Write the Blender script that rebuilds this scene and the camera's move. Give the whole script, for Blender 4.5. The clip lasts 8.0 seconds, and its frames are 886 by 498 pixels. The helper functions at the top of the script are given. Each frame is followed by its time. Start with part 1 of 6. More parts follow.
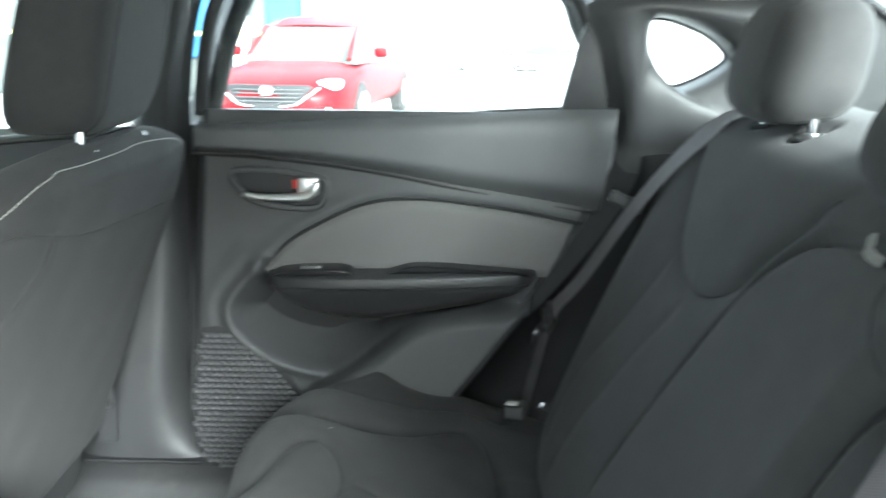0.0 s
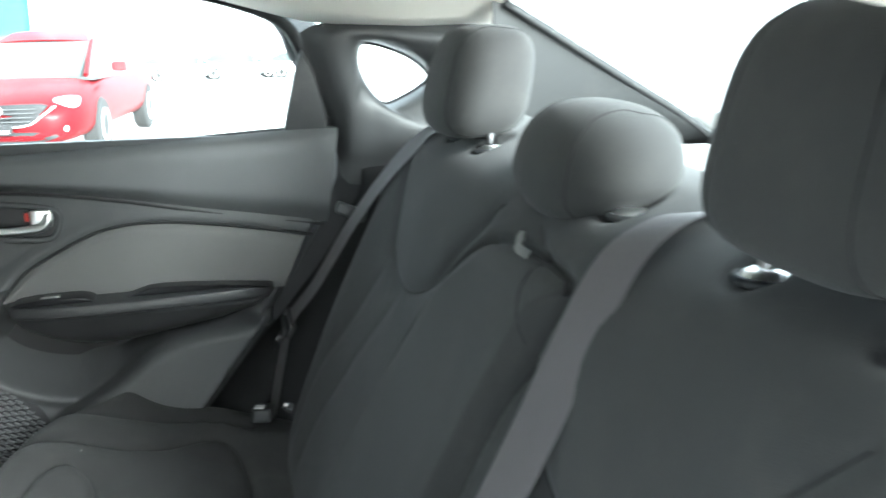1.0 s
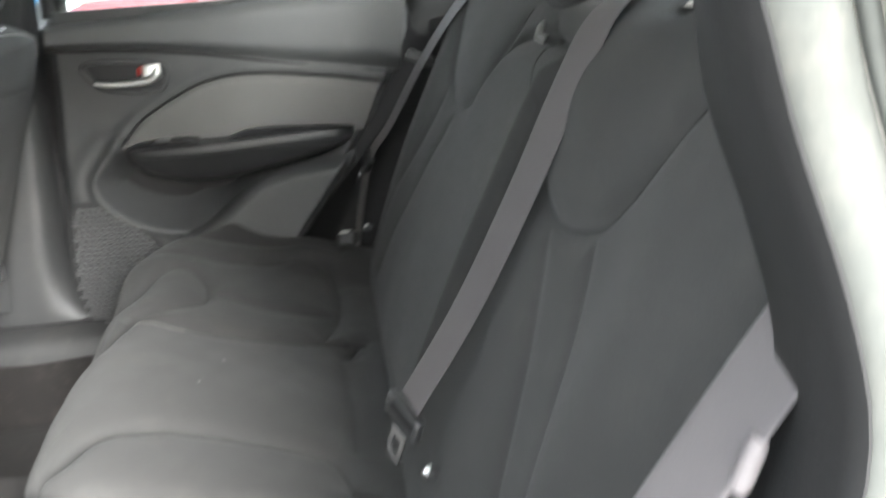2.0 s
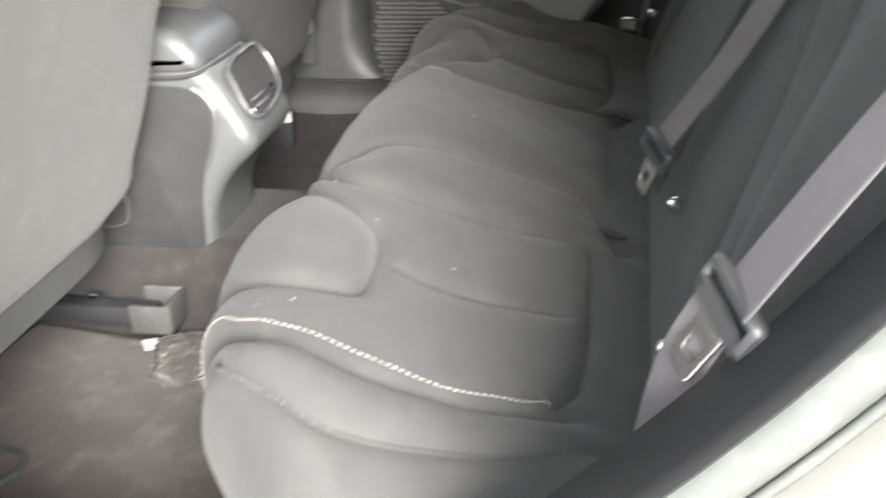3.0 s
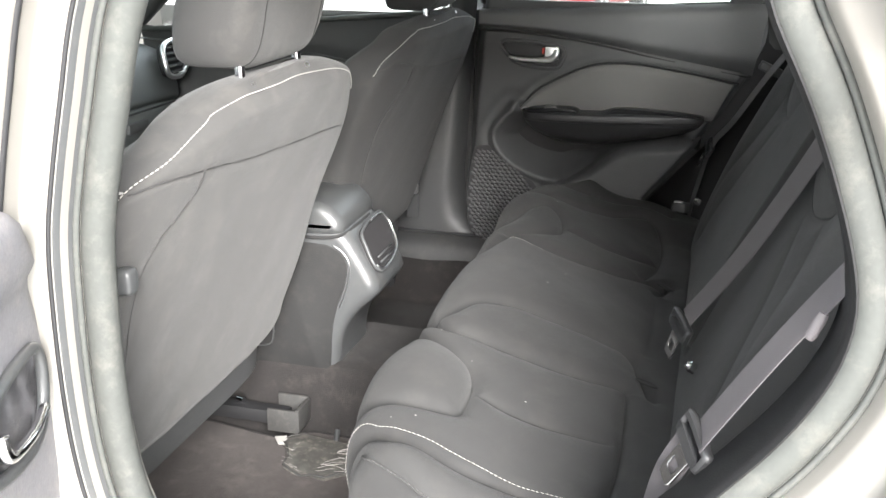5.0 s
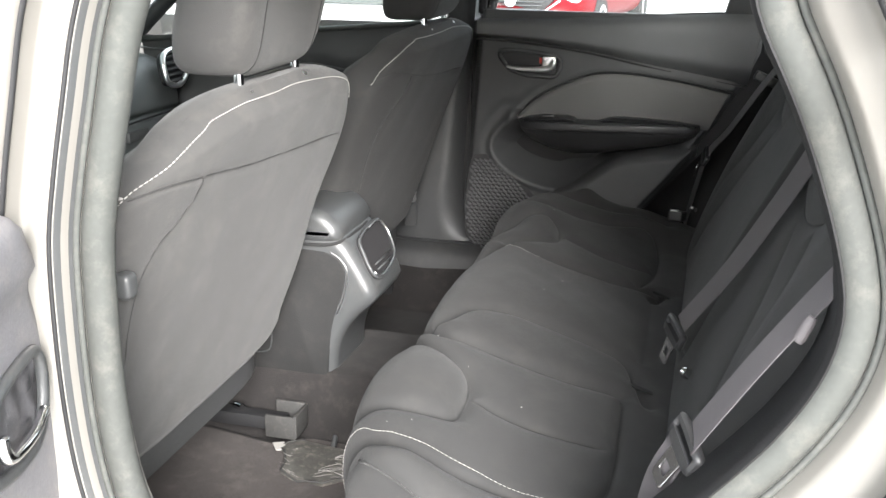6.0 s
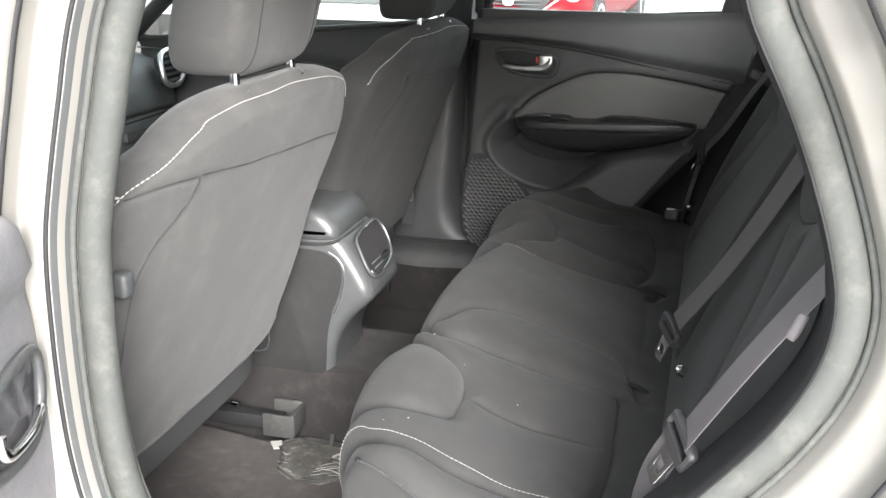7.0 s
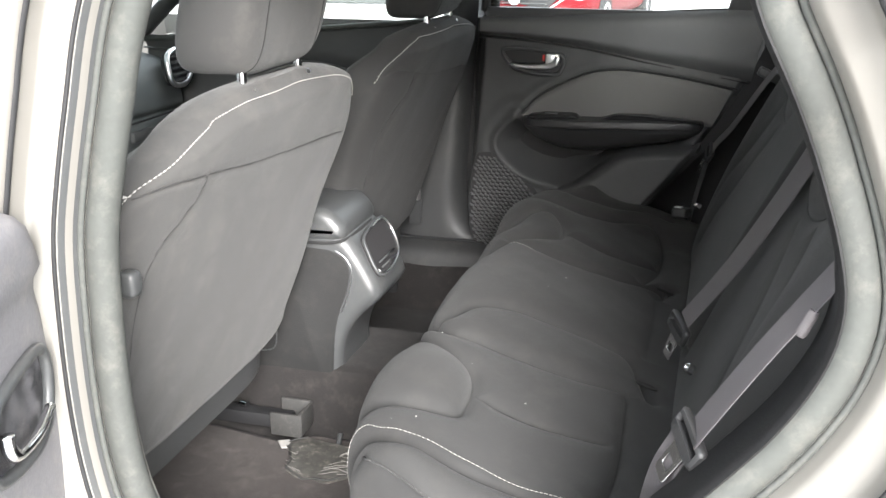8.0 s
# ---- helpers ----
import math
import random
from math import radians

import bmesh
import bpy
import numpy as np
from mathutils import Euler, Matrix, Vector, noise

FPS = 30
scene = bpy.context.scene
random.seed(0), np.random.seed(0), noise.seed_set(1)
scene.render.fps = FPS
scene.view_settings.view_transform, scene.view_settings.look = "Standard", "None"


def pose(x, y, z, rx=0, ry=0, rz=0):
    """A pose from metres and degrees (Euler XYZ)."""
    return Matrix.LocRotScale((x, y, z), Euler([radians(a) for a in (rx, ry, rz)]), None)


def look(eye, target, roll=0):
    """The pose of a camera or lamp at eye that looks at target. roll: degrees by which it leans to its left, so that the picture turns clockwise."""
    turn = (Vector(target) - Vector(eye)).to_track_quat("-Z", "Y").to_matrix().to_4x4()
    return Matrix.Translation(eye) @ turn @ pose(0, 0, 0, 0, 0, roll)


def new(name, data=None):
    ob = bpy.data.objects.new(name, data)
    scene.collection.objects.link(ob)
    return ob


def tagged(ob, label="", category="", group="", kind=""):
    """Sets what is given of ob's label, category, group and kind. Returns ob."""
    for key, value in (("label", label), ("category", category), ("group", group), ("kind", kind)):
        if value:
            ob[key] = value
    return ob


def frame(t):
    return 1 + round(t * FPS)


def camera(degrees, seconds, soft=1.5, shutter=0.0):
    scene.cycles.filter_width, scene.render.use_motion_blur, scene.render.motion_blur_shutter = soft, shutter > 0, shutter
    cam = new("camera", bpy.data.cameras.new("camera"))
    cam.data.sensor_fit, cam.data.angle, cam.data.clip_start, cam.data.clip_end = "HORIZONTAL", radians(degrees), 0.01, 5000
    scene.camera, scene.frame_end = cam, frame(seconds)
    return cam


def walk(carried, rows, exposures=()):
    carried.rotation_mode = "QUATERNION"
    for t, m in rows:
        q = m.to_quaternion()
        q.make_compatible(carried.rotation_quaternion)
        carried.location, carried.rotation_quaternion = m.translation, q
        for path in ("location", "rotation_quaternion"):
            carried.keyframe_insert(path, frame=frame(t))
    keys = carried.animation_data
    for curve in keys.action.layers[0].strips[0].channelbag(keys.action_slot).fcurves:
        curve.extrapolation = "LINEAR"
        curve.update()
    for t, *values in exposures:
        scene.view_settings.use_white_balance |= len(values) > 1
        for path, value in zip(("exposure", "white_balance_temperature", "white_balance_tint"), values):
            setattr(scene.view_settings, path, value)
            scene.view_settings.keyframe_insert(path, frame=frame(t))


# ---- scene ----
cam = camera(47.8, 8.0, shutter=0.5)
PATH = [
    (0, (0.041, -0.780, 1.092), (-0.016, 1.167, 0.638), 0.5),
    (0.3, (0.047, -0.813, 1.112), (0.158, 1.132, 0.661), -0.4),
    (0.5, (0.051, -0.839, 1.116), (0.254, 1.102, 0.681), -1.4),
    (0.7, (0.060, -0.867, 1.121), (0.350, 1.059, 0.674), -1.2),
    (1, (0.081, -0.904, 1.128), (0.489, 1.002, 0.679), -1.1),
    (1.2, (0.101, -0.938, 1.132), (0.543, 0.954, 0.659), -2.0),
    (2.3, (0.109, -1.166, 0.992), (0.108, 0.716, 0.317), -5.4),
    (2.5, (0.133, -1.170, 0.973), (0.001, 0.686, 0.238), -5.7),
    (2.7, (0.131, -1.199, 0.964), (-0.091, 0.621, 0.167), -4.3),
    (3, (0.112, -1.244, 0.953), (-0.241, 0.527, 0.092), -2.4),
    (3.2, (0.097, -1.281, 0.945), (-0.333, 0.479, 0.097), -1.8),
    (3.5, (0.091, -1.358, 0.974), (-0.469, 0.402, 0.207), -0.6),
    (3.7, (0.115, -1.409, 1.007), (-0.504, 0.358, 0.302), 0.8),
    (4, (0.144, -1.508, 1.072), (-0.343, 0.332, 0.456), 3.3),
    (4.2, (0.156, -1.545, 1.114), (-0.296, 0.304, 0.498), 3.0),
    (4.5, (0.165, -1.575, 1.133), (-0.320, 0.243, 0.457), 0.1),
    (5, (0.159, -1.586, 1.139), (-0.337, 0.244, 0.502), 0.4),
    (6.5, (0.170, -1.602, 1.138), (-0.326, 0.235, 0.521), 0.5),
    (7, (0.171, -1.602, 1.139), (-0.323, 0.235, 0.520), 0.4),
    (7.5, (0.172, -1.603, 1.139), (-0.321, 0.234, 0.524), 0.5),
    (8, (0.170, -1.601, 1.137), (-0.337, 0.232, 0.517), 0.1),
]
walk(cam, [(t, look(eye, target, roll)) for t, eye, target, roll in PATH],
     exposures=[(0.0, 3.70, 5850, 0), (1.2, 3.60, 5850, 0), (2.3, 3.72, 6500, 10), (2.7, 3.62, 6500, 10), (3.5, 3.22, 6480, 11), (4.5, 3.07, 6450, 11), (5.2, 2.95, 6430, 11), (6.5, 2.71, 6400, 11), (8.0, 2.73, 6400, 11)])

# ---- daylight: bright overcast sky over an open car lot ----
world = bpy.data.worlds.new("overcast_sky")
scene.world = world
world.use_nodes = True
wn = world.node_tree
sky = wn.nodes.new("ShaderNodeTexSky")
sky.sky_type = "NISHITA"
sky.sun_disc = False
sky.sun_elevation, sky.sun_rotation = radians(24), radians(156)
sky.air_density, sky.dust_density, sky.ozone_density = 1.0, 4.0, 1.0
soft_sky = wn.nodes.new("ShaderNodeMixRGB")
soft_sky.inputs[0].default_value = 0.75
soft_sky.inputs[2].default_value = (9.5, 10.0, 10.3, 1)
wn.links.new(sky.outputs[0], soft_sky.inputs[1])
wn.links.new(soft_sky.outputs[0], wn.nodes["Background"].inputs[0])
wn.nodes["Background"].inputs[1].default_value = 0.094
sun_data = bpy.data.lights.new("sun", "SUN")
sun_data.energy, sun_data.angle, sun_data.color = 3.3, radians(30), (1.0, 0.985, 0.96)
sun = new("sun", sun_data)
sun.matrix_world = look((3.1, -7.0, 3.9), (-0.2, 0, 0.6))


# ---- materials ----
def shader(name, base, rough=0.5, metal=0.0, spread=0.12, fine=350.0, coarse=9.0, bump=0.15, dust=0.0, sheen=0.0, coat=0.0, weave=0.0, spec=0.5):
    m = bpy.data.materials.new(name)
    m.use_nodes = True
    t = m.node_tree
    b = t.nodes["Principled BSDF"]
    b.inputs["Roughness"].default_value = rough
    b.inputs["Metallic"].default_value = metal
    b.inputs["Specular IOR Level"].default_value = spec
    b.inputs["Sheen Weight"].default_value = sheen
    b.inputs["Sheen Roughness"].default_value = 0.5
    b.inputs["Coat Weight"].default_value = coat
    b.inputs["Coat Roughness"].default_value = 0.06
    co = t.nodes.new("ShaderNodeTexCoord")
    n1, n2 = t.nodes.new("ShaderNodeTexNoise"), t.nodes.new("ShaderNodeTexNoise")
    n1.inputs["Scale"].default_value, n2.inputs["Scale"].default_value = fine, coarse
    n1.inputs["Detail"].default_value, n2.inputs["Detail"].default_value = 3, 5
    for n in (n1, n2):
        t.links.new(co.outputs["Object"], n.inputs["Vector"])
    lo = [max(0.0, c * (1 - spread)) for c in base]
    hi = [min(1.0, c * (1 + spread)) for c in base]
    mix = t.nodes.new("ShaderNodeMixRGB")
    mix.inputs[1].default_value, mix.inputs[2].default_value = (*lo, 1), (*hi, 1)
    ramp = t.nodes.new("ShaderNodeMath")
    ramp.operation = "ADD"
    half1, half2 = t.nodes.new("ShaderNodeMath"), t.nodes.new("ShaderNodeMath")
    for h, n in ((half1, n1), (half2, n2)):
        h.operation = "MULTIPLY"
        h.inputs[1].default_value = 0.5
        t.links.new(n.outputs["Fac"], h.inputs[0])
    t.links.new(half1.outputs[0], ramp.inputs[0])
    t.links.new(half2.outputs[0], ramp.inputs[1])
    t.links.new(ramp.outputs[0], mix.inputs[0])
    colour = mix.outputs[0]
    if dust > 0:
        n3 = t.nodes.new("ShaderNodeTexNoise")
        n3.inputs["Scale"].default_value, n3.inputs["Detail"].default_value = coarse * 2.3, 8
        n3.inputs["Roughness"].default_value = 0.7
        t.links.new(co.outputs["Object"], n3.inputs["Vector"])
        cr_ = t.nodes.new("ShaderNodeValToRGB")
        cr_.color_ramp.elements[0].position, cr_.color_ramp.elements[1].position = 0.5, 0.72
        cr_.color_ramp.elements[1].color = (dust, dust, dust, 1)
        t.links.new(n3.outputs["Fac"], cr_.inputs[0])
        dm = t.nodes.new("ShaderNodeMixRGB")
        dm.inputs[2].default_value = (0.32, 0.29, 0.25, 1)
        t.links.new(cr_.outputs[0], dm.inputs[0])
        t.links.new(colour, dm.inputs[1])
        colour = dm.outputs[0]
    t.links.new(colour, b.inputs["Base Color"])
    height = n1.outputs["Fac"]
    if weave > 0:
        w1, w2 = t.nodes.new("ShaderNodeTexWave"), t.nodes.new("ShaderNodeTexWave")
        w1.bands_direction, w2.bands_direction = "Y", "DIAGONAL"
        add = t.nodes.new("ShaderNodeMath")
        add.operation = "ADD"
        for w in (w1, w2):
            w.inputs["Scale"].default_value = weave
            w.inputs["Distortion"].default_value = 1.5
            t.links.new(co.outputs["Object"], w.inputs["Vector"])
        t.links.new(w1.outputs["Fac"], add.inputs[0])
        t.links.new(w2.outputs["Fac"], add.inputs[1])
        height = add.outputs[0]
    if bump > 0:
        bp = t.nodes.new("ShaderNodeBump")
        bp.inputs["Strength"].default_value, bp.inputs["Distance"].default_value = bump, 0.0015
        t.links.new(height, bp.inputs["Height"])
        t.links.new(bp.outputs[0], b.inputs["Normal"])
    return m


def glass_shader(name, tint=(0.93, 0.95, 0.945)):
    m = bpy.data.materials.new(name)
    m.use_nodes = True
    t = m.node_tree
    t.nodes.remove(t.nodes["Principled BSDF"])
    out = t.nodes["Material Output"]
    tr, gl, mx, fr = (t.nodes.new(k) for k in ("ShaderNodeBsdfTransparent", "ShaderNodeBsdfGlossy", "ShaderNodeMixShader", "ShaderNodeLayerWeight"))
    pw = t.nodes.new("ShaderNodeMath")
    pw.operation = "POWER"
    pw.inputs[1].default_value = 5.0
    ml = t.nodes.new("ShaderNodeMath")
    ml.operation = "MULTIPLY_ADD"
    ml.inputs[1].default_value, ml.inputs[2].default_value = 0.5, 0.03
    tr.inputs[0].default_value = (*tint, 1)
    gl.inputs["Roughness"].default_value = 0.02
    t.links.new(fr.outputs["Facing"], pw.inputs[0])
    t.links.new(pw.outputs[0], ml.inputs[0])
    t.links.new(ml.outputs[0], mx.inputs[0])
    t.links.new(tr.outputs[0], mx.inputs[1])
    t.links.new(gl.outputs[0], mx.inputs[2])
    t.links.new(mx.outputs[0], out.inputs[0])
    return m


# darker than the real windscreen, to keep front light off the rear backrest
DIMMED_GLASS = glass_shader("dimmed_windscreen_glass", (0.32, 0.35, 0.34))
FABRIC = shader("seat_fabric", (0.033, 0.0328, 0.0326), 0.90, spread=0.28, fine=900, coarse=7, bump=0.35, dust=0.03, sheen=0.06, spec=0.2)
# one seat cloth in two tones: paler for door light, darker for shade
FABRIC_LIT = shader("lit_seat_back_fabric", (0.049, 0.048, 0.0468), 0.95, spread=0.18, fine=900, coarse=6, bump=0.3, dust=0.08, sheen=0.10, spec=0.2)
FABRIC_SHADED = shader("shaded_seat_fabric", (0.031, 0.0307, 0.0304), 0.95, spread=0.18, fine=900, coarse=6, bump=0.3, dust=0.03, sheen=0.04, spec=0.2)
INSERT = shader("door_insert_fabric", (0.102, 0.100, 0.098), 0.95, spread=0.2, fine=800, coarse=8, bump=0.35, sheen=0.2, spec=0.2)
PLASTIC = shader("grained_black_plastic", (0.046, 0.047, 0.048), 0.52, spread=0.15, fine=700, coarse=10, bump=0.35, dust=0.02, spec=0.38)
SATIN = shader("satin_grey_plastic", (0.050, 0.052, 0.053), 0.36, spread=0.1, fine=900, coarse=8, bump=0.12, dust=0.05, spec=0.5)
GLOSS = shader("gloss_black_plastic", (0.010, 0.010, 0.011), 0.30, spread=0.1, bump=0.0, spec=0.4)
DEEP = shader("deep_black_plastic", (0.012, 0.012, 0.0125), 0.6, spread=0.15, bump=0.2, spec=0.25)
TRIM = shader("pillar_trim_plastic", (0.033, 0.0338, 0.0345), 0.50, spread=0.12, fine=600, coarse=7, bump=0.25, dust=0.03)
SILL = shader("dark_trim_plastic", (0.031, 0.0315, 0.032), 0.5, spread=0.2, fine=500, coarse=9, bump=0.25, dust=0.05, spec=0.4)
VINYL = shader("black_vinyl", (0.026, 0.026, 0.027), 0.42, spread=0.15, fine=800, coarse=10, bump=0.3, spec=0.5)
RUBBER = shader("weatherstrip_rubber", (0.040, 0.0425, 0.039), 0.75, spread=0.32, fine=160, coarse=18, bump=0.15, dust=0.10)
BLACK_RUBBER = shader("black_rubber", (0.010, 0.010, 0.011), 0.7, spread=0.2, bump=0.2)
CARPET = shader("floor_carpet", (0.022, 0.0204, 0.020), 1.0, spread=0.40, fine=600, coarse=12, bump=0.9, dust=0.05, sheen=0.04, spec=0.1)
MAT_CARPET = shader("floor_mat_carpet", (0.058, 0.050, 0.047), 1.0, spread=0.75, fine=500, coarse=10, bump=0.9, dust=0.14, sheen=0.09, spec=0.1)
WEBBING = shader("belt_webbing", (0.084, 0.0765, 0.080), 0.6, spread=0.2, fine=900, coarse=14, bump=0.12, sheen=0.05, weave=230.0, spec=0.35)
CHROME = shader("polished_chrome", (0.75, 0.75, 0.76), 0.12, 1.0, spread=0.05, bump=0.0)
SATIN_CHROME = shader("satin_chrome", (0.82, 0.82, 0.82), 0.30, 1.0, spread=0.06, bump=0.0)
STRAP = shader("strap_webbing", (0.26, 0.26, 0.25), 0.5, spread=0.15, fine=900, bump=0.2)
TONGUE_STEEL = shader("bright_tongue_steel", (0.62, 0.62, 0.63), 0.25, 1.0, spread=0.1, bump=0.0)
STEEL = shader("stamped_steel", (0.45, 0.45, 0.45), 0.35, 1.0, spread=0.2, bump=0.1)
PAINT = shader("champagne_paint", (0.215, 0.205, 0.187), 0.32, 0.40, spread=0.05, fine=1500, coarse=4, bump=0.02, coat=0.4)
HEADLINER = shader("headliner_cloth", (0.74, 0.70, 0.62), 0.95, spread=0.06, fine=500, bump=0.3, sheen=0.3, spec=0.2)
THREAD = shader("pale_thread", (0.34, 0.33, 0.31), 0.8, spread=0.15, bump=0.0)
SEAM = shader("dark_seam_thread", (0.012, 0.012, 0.012), 0.9, spread=0.2, bump=0.0)
DASH = shader("dashboard_soft_plastic", (0.088, 0.096, 0.096), 0.55, spread=0.12, fine=700, coarse=6, bump=0.3, dust=0.05)
CONSOLE_SIDE = shader("console_side_plastic", (0.016, 0.016, 0.016), 0.65, spread=0.3, fine=500, coarse=9, bump=0.3, dust=0.025, spec=0.2)
# dark tone that paints the shade inside the console tray
TRAY = shader("tray_recess_shade", (0.022, 0.021, 0.022), 0.8, spread=0.2, bump=0.2, spec=0.2)
SEAM_SOFT = shader("seat_seam", (0.026, 0.0255, 0.025), 0.9, spread=0.2, bump=0.0)
LABEL = shader("white_label", (0.75, 0.75, 0.73), 0.5, bump=0.0)
RED = shader("red_mark", (0.45, 0.03, 0.02), 0.5, bump=0.0)
GLASS = glass_shader("window_glass")
ASPHALT = shader("lot_concrete", (0.50, 0.49, 0.47), 0.9, spread=0.18, fine=60, coarse=0.6, bump=0.3)


# ---- shaping helpers ----
STANDS = {}  # where each object stands in the world


def part(name, bm, material, parent=None, label="", smooth=40, place=None):
    """Links a bmesh as one mesh object, under parent if there is one."""
    me = bpy.data.meshes.new(name)
    bmesh.ops.recalc_face_normals(bm, faces=bm.faces)
    bm.to_mesh(me)
    bm.free()
    me.materials.append(material)
    for f in me.polygons:
        f.use_smooth = smooth > 0
    if 0 < smooth < 180:
        me.set_sharp_from_angle(angle=radians(smooth))
    ob = new(name, me)
    if place is not None:
        ob.matrix_basis = place
    STANDS[ob.name] = ob.matrix_basis.copy()
    if parent is not None:
        ob.parent = parent
        ob.matrix_parent_inverse = STANDS[parent.name].inverted()
    if label:
        ob["label"] = label
    return ob


def thing(name, label, category, kind="", group="", at=(0, 0, 0)):
    ob = new(name)
    ob.matrix_basis = Matrix.Translation(at)
    STANDS[ob.name] = Matrix.Translation(at)
    ob.empty_display_size = 0.05
    return tagged(ob, label, category, group, kind)


def spline(points, n=8, closed=False):
    """Catmull-Rom through the points, n steps a span."""
    p = [np.array(q, float) for q in points]
    m = len(p)
    out = []
    for i in range(m if closed else m - 1):
        if closed:
            a, b, c, d = p[i - 1], p[i], p[(i + 1) % m], p[(i + 2) % m]
        else:
            a, b, c, d = p[max(i - 1, 0)], p[i], p[i + 1], p[min(i + 2, m - 1)]
        for k in range(n):
            t = k / n
            out.append(0.5 * (2 * b + (c - a) * t + (2 * a - 5 * b + 4 * c - d) * t * t + (3 * b - a - 3 * c + d) * t ** 3))
    if not closed:
        out.append(p[-1])
    return out


def even(points, count, closed=False):
    """Points at even steps of length along a polyline."""
    p = np.array(points, float)
    if closed:
        p = np.vstack([p, p[:1]])
    s = np.concatenate([[0], np.cumsum(np.linalg.norm(np.diff(p, axis=0), axis=1))])
    w = np.linspace(0, s[-1], count + (1 if closed else 0))[:count]
    return np.stack([np.interp(w, s, p[:, k]) for k in range(p.shape[1])], 1)


def smooth01(x):
    x = np.clip(x, 0, 1)
    return x * x * (3 - 2 * x)


def line_distance(px, py, line):
    """Distance of many places from a polyline."""
    d = np.full(px.shape, 1e9)
    for (ax, ay), (bx, by) in zip(line[:-1], line[1:]):
        ux, uy = bx - ax, by - ay
        t = np.clip(((px - ax) * ux + (py - ay) * uy) / (ux * ux + uy * uy + 1e-12), 0, 1)
        d = np.minimum(d, np.hypot(px - ax - t * ux, py - ay - t * uy))
    return d


def inside_depth(px, py, poly):
    """Signed distance: positive inside the polygon."""
    ring = [tuple(q) for q in poly] + [tuple(poly[0])]
    d = line_distance(px, py, ring)
    inside = np.zeros(px.shape, bool)
    for (ax, ay), (bx, by) in zip(ring[:-1], ring[1:]):
        cross = ((ay > py) != (by > py)) & (px < (bx - ax) * (py - ay) / (by - ay + 1e-12) + ax)
        inside ^= cross
    return np.where(inside, d, -d)


def groove(px, py, line, width, depth):
    return -depth * np.exp(-(line_distance(px, py, [tuple(q) for q in line]) / width) ** 2)


def crease(px, py, line, width, depth):
    """A sewn valley: sharp at the seam, swelling softly to both sides."""
    return depth * np.exp(-line_distance(px, py, [tuple(q) for q in line]) / width)


def sheet(P, thick=0.006, face=None):
    """A bmesh slab whose seen side is the grid P (nu, nv, 3); face: the way that side looks."""
    nu, nv = P.shape[:2]
    n = np.cross(np.gradient(P, axis=0), np.gradient(P, axis=1))
    n /= np.linalg.norm(n, axis=2, keepdims=True) + 1e-12
    if face is not None and (n @ np.array(face, float)).mean() < 0:
        n = -n
    k = np.arange(nu * nv).reshape(nu, nv)
    top = np.stack([k[:-1, :-1], k[1:, :-1], k[1:, 1:], k[:-1, 1:]], 2).reshape(-1, 4)
    rim = np.concatenate([k[:, 0], k[-1, 1:], k[-2::-1, -1], k[0, -2:0:-1]])
    nxt, m = np.roll(rim, -1), nu * nv
    faces = np.concatenate([top, top[:, ::-1] + m, np.stack([rim, rim + m, nxt + m, nxt], 1)])
    me = bpy.data.meshes.new("slab")
    me.from_pydata(np.concatenate([P.reshape(-1, 3), (P - n * thick).reshape(-1, 3)]).tolist(), [], faces.tolist())
    bm = bmesh.new()
    bm.from_mesh(me)
    bpy.data.meshes.remove(me)
    return bm


def loft(rings, close_ends=True, bm=None):
    """A bmesh skin over closed rings of equal length."""
    bm = bm or bmesh.new()
    v = [[bm.verts.new(q) for q in r] for r in rings]
    n = len(v[0])
    for a, b in zip(v[:-1], v[1:]):
        for k in range(n):
            bm.faces.new((a[k], a[(k + 1) % n], b[(k + 1) % n], b[k]))
    if close_ends:
        bm.faces.new(v[0])
        bm.faces.new(v[-1][::-1])
    return bm


def tube(points, radius, sides=8, closed=False, bm=None, flat=1.0):
    """A round bar along a polyline; radius may be a list."""
    p = [Vector(q) for q in points]
    m = len(p)
    rings = []
    up = None
    for i in range(m):
        if closed:
            d = p[(i + 1) % m] - p[i - 1]
        else:
            d = p[min(i + 1, m - 1)] - p[max(i - 1, 0)]
        d.normalize()
        if up is None:
            up = d.orthogonal().normalized()
        up = (up - d * up.dot(d)).normalized()
        side = d.cross(up)
        r = radius[i] if isinstance(radius, (list, tuple)) else radius
        rings.append([p[i] + up * (r * math.cos(2 * math.pi * k / sides)) + side * (flat * r * math.sin(2 * math.pi * k / sides)) for k in range(sides)])
    if closed:
        rings.append(rings[0])
        bm = bm or bmesh.new()
        v = [[bm.verts.new(q) for q in r] for r in rings[:-1]]
        for i in range(m):
            a, b = v[i], v[(i + 1) % m]
            for k in range(sides):
                bm.faces.new((a[k], a[(k + 1) % sides], b[(k + 1) % sides], b[k]))
        return bm
    return loft(rings, True, bm)


